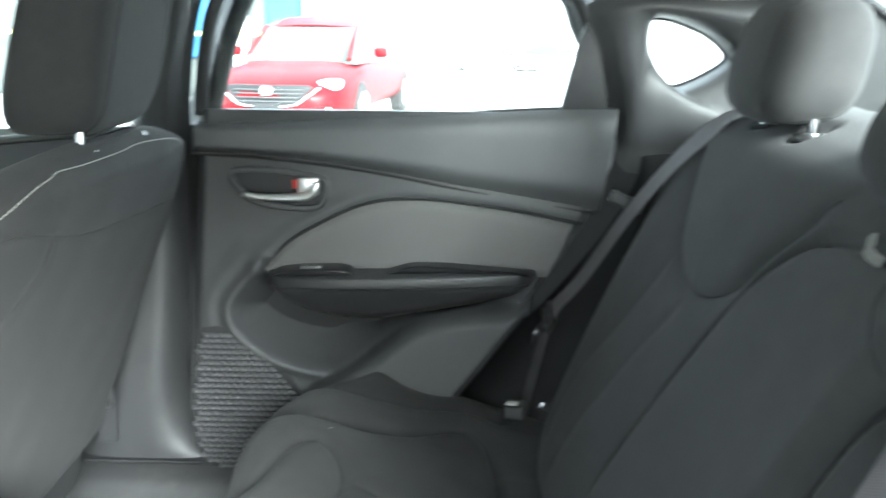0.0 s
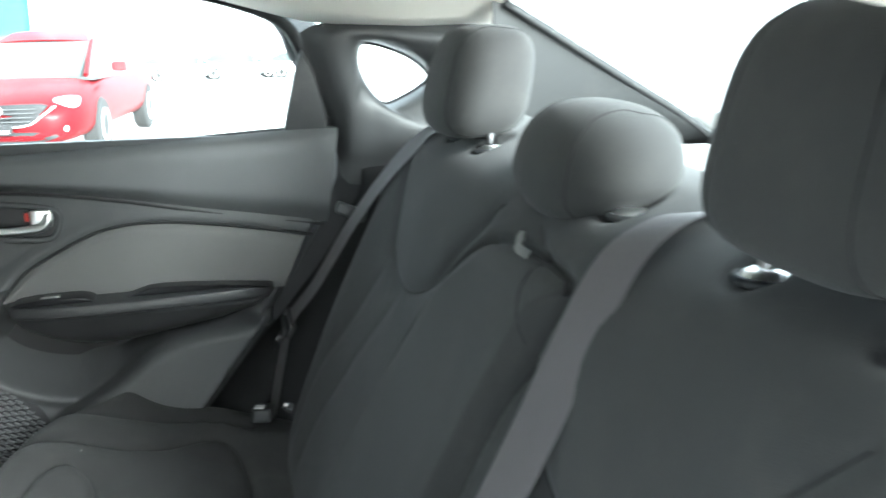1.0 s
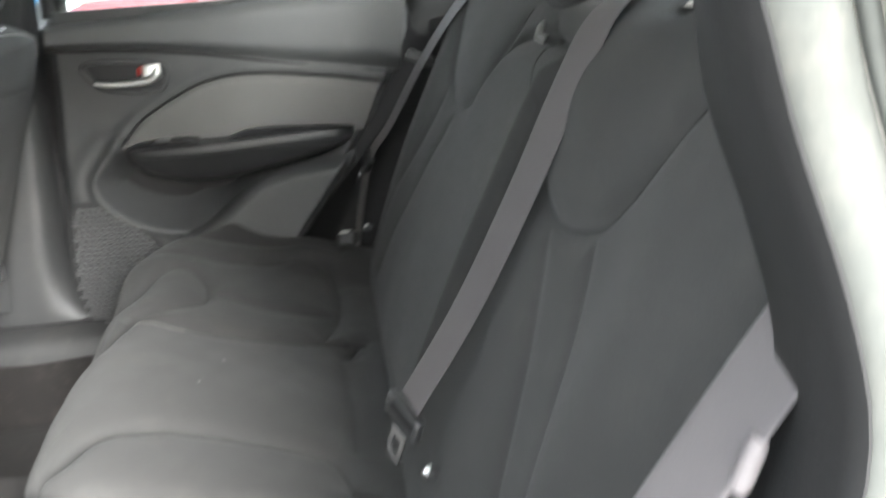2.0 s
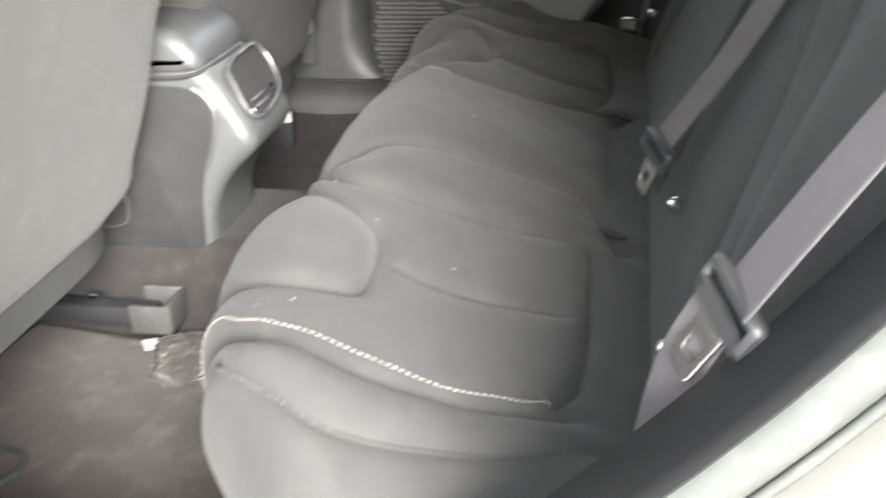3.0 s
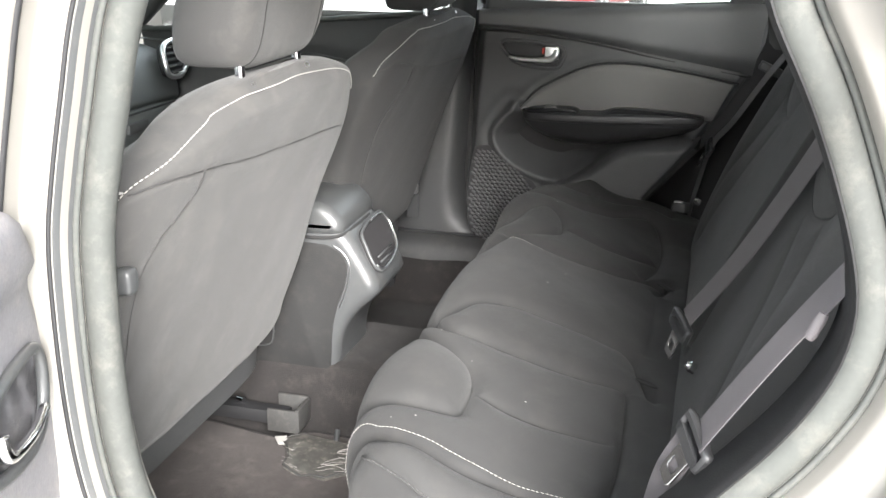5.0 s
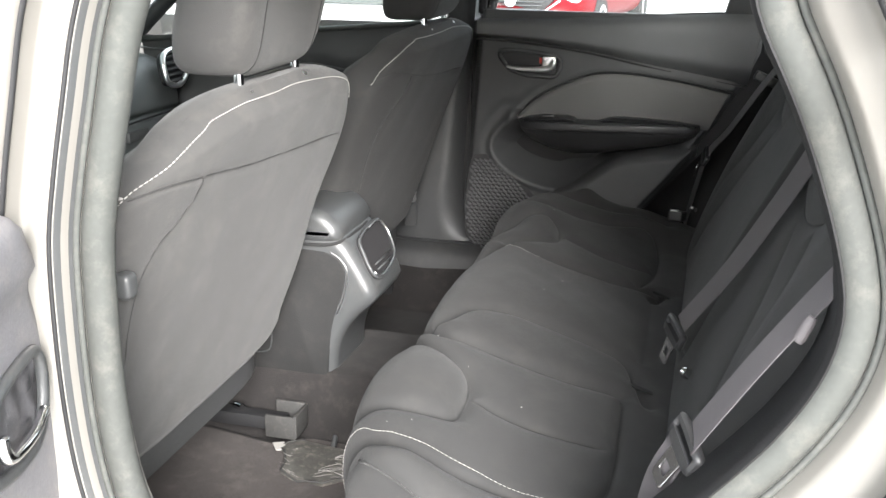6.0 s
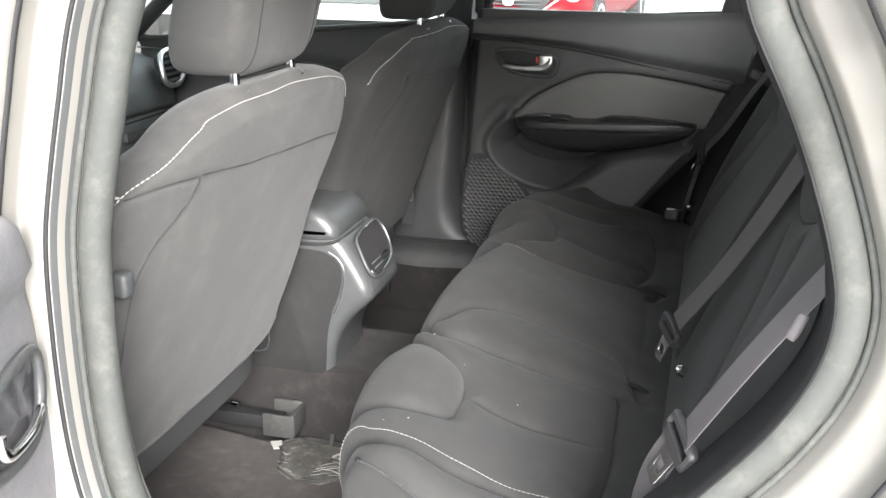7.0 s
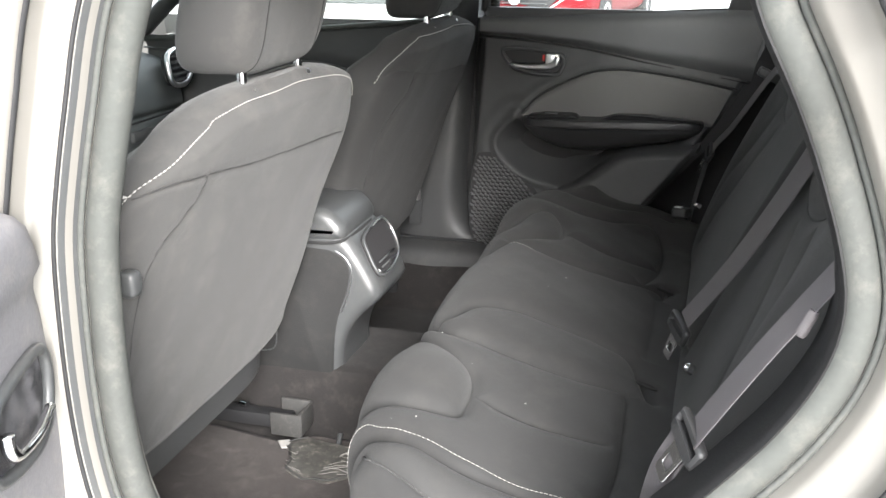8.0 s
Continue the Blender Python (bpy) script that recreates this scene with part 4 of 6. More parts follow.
def right_rear_door():
    L = door_lines()
    root = thing("door_1", "black and grey trimmed rear car door, closed", "car door", "structure", at=(-0.1, 0.78, 0.40))
    # lining: a storage pocket under the armrest with a rolled lip, and a bulging bin behind it
    zs = np.linspace(0.36, 0.950, 150)
    xr = np.interp(zs, [0.36, 0.42, 0.50, 0.58, 0.66, 0.72, 0.80, 0.87, 0.92, 0.95], [-0.12, -0.05, 0.02, 0.085, 0.145, 0.185, 0.230, 0.258, 0.262, 0.258])
    xf = np.interp(zs, [0.36, 0.39, 0.415, 0.46, 0.54, 0.70, 0.95], [-0.330, -0.372, -0.402, -0.416, -0.415, -0.405, -0.386])
    pocket = even(spline([(-0.300, 0.700), (-0.325, 0.672), (-0.345, 0.640), (-0.338, 0.602), (-0.298, 0.566), (-0.244, 0.543), (-0.189, 0.534), (-0.156, 0.542), (-0.115, 0.570), (-0.078, 0.598), (-0.042, 0.621), (0.012, 0.635), (0.074, 0.641), (0.150, 0.650)], 6), 100)
    P = np.zeros((150, 190, 3))
    for i, z in enumerate(zs):
        P[i, :, 0] = np.linspace(xf[i], xr[i], 190)
        P[i, :, 2] = z
    X, Z = P[:, :, 0], P[:, :, 2]
    P[:, :, 1] = door_y(X, Z)
    rim = np.minimum(np.minimum(X - xf[:, None], xr[:, None] - X), 0.05) / 0.025
    P[:, :, 1] += 0.026 * (1 - smooth01(rim)) ** 2
    spear = [tuple(q) for q in L["spear"]]
    ins = [tuple(q) for q in L["insert_top"]]
    edge = [tuple(q) for q in pocket]
    P[:, :, 1] -= 0.007 * np.exp(-((line_distance(X, Z, ins) - 0.012) / 0.014) ** 2)
    bowl = inside_depth(X, Z, edge + [(0.150, 0.72), (0.0, 0.72), (-0.28, 0.72)])
    near = line_distance(X, Z, edge)
    front = smooth01((-0.09 - X) / 0.09)
    P[:, :, 1] += 0.058 * smooth01(bowl / (0.022 + 0.040 * front)) * smooth01((0.14 - X) / 0.10)
    P[:, :, 1] -= 0.016 * np.exp(-(near / 0.013) ** 2) * front
    P[:, :, 1] -= 0.007 * np.exp(-((near - 0.030) / 0.016) ** 2) * front * (bowl < 0)
    lower = inside_depth(X, Z, edge[46:] + [(0.150, 0.60), (0.02, 0.42), (-0.15, 0.36), (-0.26, 0.36), (-0.24, 0.50)])
    P[:, :, 1] -= 0.050 * np.sqrt(np.clip(1 - (1 - np.clip((lower + 0.002) / 0.022, 0, 1)) ** 2, 0, 1)) * smooth01((X + 0.230) / 0.07)
    part("lining", sheet(P, 0.02, (0, -1, 0)), PLASTIC, root, "", 70)
    # upper pad
    bx = np.linspace(-0.386, 0.236, 60)
    belt = np.interp(bx, [q[0] for q in L["belt"]], [q[1] for q in L["belt"]])
    low = np.interp(bx, [q[0] for q in L["spear"]], [q[1] for q in L["spear"]])
    U = np.zeros((60, 18, 3))
    for j, v in enumerate(np.linspace(0, 1, 18)):
        U[:, j, 0] = bx + 0.024 * v * smooth01((bx - 0.15) / 0.09)
        U[:, j, 2] = low + (belt - low) * v
        U[:, j, 1] = 0.748 - 0.016 * min(1, math.sin(min(v * 4, 1) * math.pi / 2)) * max(math.cos(max(v - 0.7, 0) / 0.3 * math.pi / 2), 0.0) ** 0.5
    part("upper_pad", sheet(U, 0.02, (0, -1, 0)), SATIN_PAD, root, "smooth dark grey soft upper pad", 60)
    # cloth insert
    ix = np.linspace(-0.282, 0.205, 60)
    itop = np.interp(ix, [q[0] for q in L["insert_top"]], [q[1] for q in L["insert_top"]])
    I = np.zeros((60, 22, 3))
    for j, v in enumerate(np.linspace(0, 1, 22)):
        right = np.interp(itop - (itop - 0.694) * (1 - v), [0.69, 0.80], [-0.048, 0.0])
        I[:, j, 0] = ix + right * smooth01((ix - 0.0) / 0.2)
        I[:, j, 2] = 0.694 + (itop - 0.694) * v
        e = np.minimum(np.minimum(v, 1 - v) * (itop - 0.69), 0.012) / 0.012
        I[:, j, 1] = 0.744 - 0.009 * np.sqrt(np.clip(e, 0, 1)) - 0.004 * math.sin(math.pi * v)
    part("cloth_insert", sheet(I, 0.012, (0, -1, 0)), INSERT, root, "mid grey cloth door insert", 60)
    part("insert_seam", tube([(a + 0.001, 0.7405, b + 0.003) for a, b in ins], 0.0026, 8), SEAM, root, "dark sewn edge of the insert", 180)
    part("pad_groove", tube([(a, 0.7455, b - 0.004) for a, b in spear], 0.0026, 8), SEAM, root, "", 180)
    # armrest: a flat sewn top band over a body that falls back into the pocket
    rings = []
    for x, zt, h, out in ((-0.278, 0.700, 0.012, 0.018), (-0.268, 0.702, 0.034, 0.050), (-0.245, 0.703, 0.055, 0.068), (-0.20, 0.704, 0.074, 0.079), (-0.15, 0.705, 0.084, 0.083), (-0.09, 0.706, 0.082, 0.083),
                          (-0.02, 0.708, 0.072, 0.079), (0.05, 0.709, 0.060, 0.072), (0.105, 0.709, 0.046, 0.060), (0.132, 0.708, 0.032, 0.044), (0.142, 0.706, 0.016, 0.016)):
        prof = spline([(0.0, 0.0), (out * 0.5, 0.001), (out * 0.93, 0.0), (out, -min(0.005, h * 0.2)), (out, -min(0.016, h * 0.45)), (out * 0.93, -min(0.020, h * 0.55)), (out * 0.88, -min(0.028, h * 0.65)), (out * 0.62, -h * 0.78), (out * 0.25, -h * 0.95), (0.0, -h)], 4)
        rings.append([(x, 0.752 - o, zt + q) for o, q in prof])
    part("armrest", loft(rings), VINYL, root, "black padded armrest with a sewn edge", 60)
    for low in (0.005, 0.0155):
        run = even(spline([(-0.262, 0.058, 0.703), (-0.20, 0.079, 0.704), (-0.12, 0.083, 0.7055), (-0.02, 0.079, 0.708), (0.05, 0.072, 0.709), (0.120, 0.052, 0.708)], 6), 90)
        part("stitching", stitches([(x, 0.752 - o - 0.0006, z - low) for x, o, z in run], 0.004, 0.002, 0.0006), RUBBER, root, "", 180)
    sw = [(-0.267, 0.0), (-0.255, 0.006), (-0.223, 0.010), (-0.162, 0.012), (-0.146, 0.008), (-0.137, 0.0)]
    panel = part("switch_panel", prism(sw, lambda a, b, c: (a, 0.735 - c - 0.4 * b, 0.703 + b), 0.044, 0.003), GLOSS, root, "gloss black window switch panel")
    part("window_switch", block(0.030, 0.016, 0.006, 0.002, 2, Matrix.Translation((-0.205, 0.705, 0.7145))), SATIN, panel)
    grip = [(-0.094, 0.0), (-0.058, 0.012), (-0.040, 0.014), (0.012, 0.0135), (0.098, 0.007), (0.134, 0.003), (0.140, 0.0)]
    part("grip_wall", prism(grip, lambda a, b, c: (a, 0.728 - c - 0.3 * b, 0.706 + b), 0.030, 0.003), GLOSS, root, "gloss black pull grip")
    # loudspeaker grille: plate and woven knobs
    gr = even(spline([(-0.398, 0.585), (-0.375, 0.604), (-0.345, 0.602), (-0.303, 0.579), (-0.262, 0.545), (-0.232, 0.508), (-0.22, 0.46), (-0.245, 0.40), (-0.30, 0.372), (-0.37, 0.375), (-0.398, 0.41), (-0.403, 0.46)], 5, True), 60, True)
    gp = [tuple(q) for q in gr]
    plate = part("speaker_grille", prism(gp, lambda a, b, c: (a, float(door_y(a, b)) - 0.002 - c, b), 0.006, 0.002), BLACK_RUBBER, root, "black woven loudspeaker grille")
    bm = bmesh.new()
    for r in range(28):
        for c in range(18):
            a = -0.412 + 0.0118 * c + 0.00393 * (r % 3)
            b = 0.362 + 0.0088 * r
            if float(inside_depth(np.array([a]), np.array([b]), gp)[0]) > 0.006:
                h = float(door_y(a, b)) - 0.008
                tube([(a - 0.0048, h, b + 0.0026), (a - 0.0021, h - 0.0044, b + 0.0011), (a + 0.0021, h - 0.0044, b - 0.0011), (a + 0.0048, h, b - 0.0026)], [0.0010, 0.0029, 0.0029, 0.0010], 6, bm=bm)
    tagged(part("grille_weave", bm, WEAVE, plate, "", 180), kind="stuff")
    # inside handle
    bez = even(spline([(-0.332, 0.848), (-0.322, 0.858), (-0.27, 0.858), (-0.205, 0.850), (-0.185, 0.838), (-0.190, 0.812), (-0.205, 0.800), (-0.26, 0.802), (-0.30, 0.812), (-0.322, 0.832)], 5, True), 60, True)
    hb = part("handle_bezel", tube([(a, 0.740, b) for a, b in bez], 0.0052, 8, True), PLASTIC, root, "black oval bezel of the door handle", 180)
    part("handle_cup", prism([tuple(q) for q in bez], lambda a, b, c: (a, 0.747 - c, b), 0.003, 0), GLOSS, hb)
    lever = [(-0.312, 0.823, 0.0035), (-0.29, 0.819, 0.0055), (-0.26, 0.818, 0.0062), (-0.23, 0.819, 0.0075), (-0.212, 0.822, 0.009), (-0.202, 0.832, 0.010), (-0.200, 0.843, 0.008)]
    lv = spline([q[:2] for q in lever], 4)
    rad = [float(np.interp(k, range(len(lever)), [q[2] for q in lever])) for k in np.linspace(0, len(lever) - 1, len(lv))]
    part("lever", tube([(a, 0.727, b) for a, b in lv], rad, 10, flat=0.7), SATIN_CHROME, hb, "bright chrome door lever", 180)
    part("lock_tab", block(0.032, 0.012, 0.028, 0.004, 2, Matrix.Translation((-0.212, 0.734, 0.834))), SATIN_CHROME, hb, "silver lock tab")
    part("lock_mark", block(0.006, 0.003, 0.014, 0.001, 1, Matrix.Translation((-0.232, 0.733, 0.838))), RED, hb, "red unlocked mark")
    # glass, its belt seal and the black corner piece
    part("belt_seal", tube([(a, 0.762, b - 0.002) for a, b in L["belt"]], 0.005, 8), BLACK_RUBBER, root, "", 180)
    gq = np.array([[(x, 0.775 - 0.16 * (z - 0.94), z) for z in np.linspace(0.93, 1.20, 8)] for x in np.linspace(-0.40, 0.24, 10)])
    part("window_pane", sheet(gq, 0.003), GLASS, root, "clear door window glass", 180)
    tri = [(0.172, 0.955), (0.186, 0.952), (0.245, 0.942), (0.240, 0.99), (0.222, 1.05), (0.206, 1.085), (0.196, 1.06)]
    part("corner_panel", prism(tri, lambda a, b, c: (a, 0.762 - 0.14 * (b - 0.94) - c, b), 0.012, 0.004), SILL, root, "black triangular corner of the window frame")
    fr = spline([(-0.382, 0.94), (-0.372, 1.02), (-0.350, 1.10), (-0.31, 1.16), (-0.22, 1.188), (-0.1, 1.192), (0.03, 1.178), (0.13, 1.152), (0.185, 1.122), (0.208, 1.08), (0.226, 1.03), (0.24, 0.97)], 6)
    part("window_frame", tube([(a, 0.770 - 0.15 * (b - 0.94), b) for a, b in fr], 0.011, 8), BLACK_RUBBER, root, "black rubber-lined window frame", 180)


WEAVE = shader("grille_weave_plastic", (0.085, 0.086, 0.088), 0.40, spread=0.2, bump=0.0, spec=0.6)
SATIN_PAD = shader("soft_touch_pad", (0.060, 0.0615, 0.063), 0.42, spread=0.12, fine=900, coarse=8, bump=0.3, dust=0.02, spec=0.55)
right_rear_door()


# ---- pillars, roof lining and rear glass ----
def side_y(x, z):
    """How far out the cabin's upper side stands."""
    return 0.775 - 0.22 * max(z - 0.94, 0) - 0.26 * max(x - 0.32, 0)


def b_pillar(sgn, name, label):
    rows = []
    for z, xf, xb, y in ((0.345, -0.70, -0.22, 0.735), (0.362, -0.67, -0.262, 0.735), (0.382, -0.64, -0.325, 0.735), (0.405, -0.615, -0.378, 0.735), (0.435, -0.590, -0.404, 0.735), (0.47, -0.572, -0.414, 0.735), (0.52, -0.555, -0.418, 0.735), (0.60, -0.535, -0.414, 0.738), (0.72, -0.515, -0.408, 0.742),
                         (0.84, -0.500, -0.402, 0.744), (0.92, -0.490, -0.396, 0.742), (0.97, -0.482, -0.390, 0.732), (1.05, -0.465, -0.375, 0.712), (1.12, -0.445, -0.352, 0.692), (1.20, -0.42, -0.31, 0.66)):
        row = []
        for k in range(17):
            u = k / 16
            bulge = 0.055 * (1 - (2 * u - 1) ** 4)
            row.append((xf + (xb - 0.009 - xf) * u, sgn * (y + 0.045 - bulge), z))
        rows.append(row)
    cols = [spline([r[k] for r in rows], 5) for k in range(17)]
    P = np.array(cols).transpose(1, 0, 2)
    pil = setting(name, sheet(P, 0.012, (0, -sgn, 0)), TRIM, label, "pillar trim", 60)
    return pil


def c_pillar(sgn, name, label):
    """Rear roof pillar lining with the small quarter window through it."""
    root = thing(name, label, "pillar trim", "structure", at=(0.4, sgn * 0.75, 0.95))
    inner = even(spline([(0.300, 1.060), (0.303, 1.088), (0.318, 1.094), (0.350, 1.086), (0.390, 1.068), (0.418, 1.044), (0.420, 1.028), (0.400, 1.010), (0.368, 0.992), (0.346, 0.986), (0.328, 1.000), (0.310, 1.028)], 5, True), 72, True)
    outer_pts = [(0.232, 0.990), (0.222, 1.04), (0.208, 1.09), (0.205, 1.115), (0.25, 1.128), (0.32, 1.128), (0.42, 1.120), (0.50, 1.118), (0.555, 1.10), (0.62, 1.06), (0.70, 1.01), (0.79, 0.955), (0.80, 0.90), (0.70, 0.88), (0.50, 0.87), (0.42, 0.865),
                 (0.36, 0.86), (0.31, 0.855), (0.285, 0.855), (0.272, 0.86), (0.264, 0.875), (0.262, 0.90), (0.250, 0.95)]
    if sgn < 0:
        outer_pts = [(a + (0.028 if b < 0.93 else 0.085) * (a < 0.30), b) for a, b in outer_pts]
        inner = inner + np.array([0.06, 0.0])
    outer = even(outer_pts, 72, True)
    c = inner.mean(0)

    def by_angle(p):
        a = np.arctan2(p[:, 1] - c[1], p[:, 0] - c[0])
        k = int(np.argmin(np.abs(a)))
        p = np.roll(p, -k, 0)
        a = np.arctan2(p[:, 1] - c[1], p[:, 0] - c[0])
        return p if a[2] > a[0] else np.roll(p[::-1], 1, 0)
    inner, outer = by_angle(inner), by_angle(outer)
    flare = 0.022 if sgn < 0 else 0.0
    rings = [[(a, sgn * (side_y(a, b) + 0.055), b) for a, b in inner * 0.94 + c * 0.06], [(a, sgn * (side_y(a, b) + 0.02), b) for a, b in inner]]
    for f in (0.03, 0.08, 0.16, 0.28, 0.42, 0.58, 0.75, 0.9, 1.0):
        rings.append([(a, sgn * (side_y(a, b) - 0.035 * math.sin(math.pi * min(f * 1.1, 1)) ** 0.7 - 0.004 + flare), b) for a, b in inner + (outer - inner) * f])
    part("lining", loft(rings, False), TRIM, root, "", 180)
    sail = []
    for x in np.linspace(0.490, 0.875, 22):
        zt = float(np.interp(x, [0.490, 0.505, 0.60, 0.70, 0.80, 0.875], [1.152, 1.150, 1.093, 1.032, 0.972, 0.925]))
        sail.append([(x, sgn * (0.606 + 0.07 * (1 - u) ** 1.5 - 0.03 * max(x - 0.6, 0)), 0.905 + (zt - 0.905) * u) for u in np.linspace(0, 1, 10)])
    part("sail_panel", sheet(np.array(sail), 0.006, (0, -sgn, 0.2)), TRIM, root, "", 60)
    gq = [(a, b) for a, b in inner]
    part("quarter_window", prism(gq, lambda a, b, d: (a, sgn * (side_y(a, b) + 0.050 + d), b), 0.003, 0), GLASS, root, "small clear quarter window")
    part("pane_seal", tube([(a, sgn * (side_y(a, b) + 0.042), b) for a, b in inner * 0.965 + c * 0.035], 0.004, 6, True), BLACK_RUBBER, root, "", 180)


def roof_lining():
    xs = np.linspace(-1.0, 0.52, 50)
    ys = np.linspace(-1, 1, 41)
    P = np.zeros((50, 41, 3))
    for i, x in enumerate(xs):
        edge = float(np.interp(x, [-1.0, -0.6, -0.3, 0.0, 0.2, 0.35, 0.5, 0.62], [1.13, 1.195, 1.205, 1.185, 1.130, 1.112, 1.115, 1.10]))
        crown = float(np.interp(x, [-1.0, -0.6, -0.2, 0.2, 0.45, 0.62], [1.19, 1.255, 1.275, 1.265, 1.235, 1.20]))
        for j, v in enumerate(ys):
            w = 0.735 - 0.22 * max(edge - 0.94, 0) - 0.2 * max(x - 0.35, 0) + 0.03
            P[i, j] = (x, w * v, crown - (crown - edge) * abs(v) ** 3.2)
    setting("ceiling", sheet(P, 0.03, (0, 0, -1)), HEADLINER, "pale beige cloth roof lining", "ceiling", 180)
    Q = P.copy()
    Q[:, :, 2] += 0.06
    Q[:, :, 1] *= 1.05
    setting("roof_panel", sheet(Q, 0.003, (0, 0, 1)), PAINT, "champagne painted roof panel", "car roof", 180)


def rear_glass():
    line = [(0.505, 1.150), (0.60, 1.093), (0.70, 1.032), (0.80, 0.972), (0.86, 0.93)]
    P = np.array([[(x + 0.05 * (1 - v * v), v * (0.60 + 0.02 * (x - 0.5)), z + 0.05 * (1 - v * v) * (1 - (x - 0.5) / 0.36)) for v in np.linspace(-1, 1, 21)] for x, z in spline(line, 4)])
    root = thing("rear_window", "sloping clear rear windscreen with a black edge", "car window", "structure", at=(0.7, 0, 0.93))
    part("window_pane", sheet(P, 0.004), GLASS, root, "", 180)
    for sgn in (0, -1):
        part("edge_band", tube([tuple(q) for q in P[:, sgn]], 0.007, 8), BLACK_RUBBER, root, "", 180)
    part("edge_band", tube([tuple(q) for q in P[-1]], 0.008, 8), BLACK_RUBBER, root, "", 180)
    X = np.array([[(x, y, 0.945 - 0.02 * (x - 0.45) - 0.03 * abs(y / 0.66) ** 6) for y in np.linspace(-0.68, 0.68, 30)] for x in np.linspace(0.47, 0.92, 14)])
    setting("parcel_shelf", sheet(X, 0.02, (0, 0, 1)), HAZE_SHELF, "grey cloth covered rear parcel shelf", "shelf", 60)
    tail = np.array([[(0.93 + 0.02 * u, y, 0.96 - 0.75 * u) for y in np.linspace(-0.80, 0.80, 8)] for u in np.linspace(0, 1, 6)])
    setting("tail_panel", sheet(tail, 0.01, (1, 0, 0)), PAINT, "champagne painted tail of the car", "car body", 60)


HAZE_SHELF = shader("shelf_cloth", (0.16, 0.16, 0.16), 0.95, spread=0.2, bump=0.4, sheen=0.3)
b_pillar(1, "pillar_trim_right", "dark plastic lining of the pillar between the doors")
b_pillar(-1, "pillar_trim_left", "dark plastic lining of the pillar between the doors")
c_pillar(1, "rear_pillar_right", "dark plastic rear roof pillar with a small quarter window")
c_pillar(-1, "rear_pillar_left", "dark plastic rear roof pillar with a small quarter window")
roof_lining()
rear_glass()


# lower linings between bench and doorways
def wheelhouse_trim(sgn, name):
    rows = [spline([(0.00, sgn * 0.775, 0.455), (0.06, sgn * 0.775, 0.530), (0.12, sgn * 0.775, 0.600), (0.19, sgn * 0.775, 0.682), (0.252, sgn * 0.768, 0.765), (0.290, sgn * 0.755, 0.840), (0.298, sgn * 0.75, 0.88)], 5),
            spline([(0.03, sgn * 0.735, 0.43), (0.09, sgn * 0.735, 0.505), (0.15, sgn * 0.735, 0.585), (0.225, sgn * 0.73, 0.675), (0.285, sgn * 0.73, 0.765), (0.315, sgn * 0.735, 0.84), (0.315, sgn * 0.74, 0.89)], 5),
            spline([(0.12, sgn * 0.715, 0.42), (0.17, sgn * 0.71, 0.50), (0.24, sgn * 0.70, 0.585), (0.33, sgn * 0.69, 0.68), (0.40, sgn * 0.69, 0.77), (0.44, sgn * 0.70, 0.84), (0.45, sgn * 0.71, 0.90)], 5)]
    P = np.array([spline([r[i] for r in rows], 6) for i in range(len(rows[0]))])
    setting(name, sheet(P, 0.010, (-0.5, -sgn, 0.5)), DEEP, "dark plastic lining beside the rear seat", "side trim", 60)


P = []
for z in np.linspace(0.78, 1.15, 16):
    edge = 0.012 + float(np.interp(z, [0.78, 0.858, 0.905, 0.966, 1.021, 1.075, 1.12, 1.15], [0.252, 0.275, 0.267, 0.246, 0.222, 0.194, 0.176, 0.14]))
    P.append([(x, -0.766 - 0.054 * float(smooth01((z - 0.93) / 0.08)) + 0.10 * max(x - 0.32, 0), z) for x in np.linspace(edge, 0.42, 10)])
P = np.array(P)
setting("pillar_backing", sheet(P, 0.004, (-0.3, 1, 0)), DEEP, "black trim behind the rear door pillar", "side trim", 60)
wheelhouse_trim(-1, "side_trim_left")
wheelhouse_trim(1, "side_trim_right")


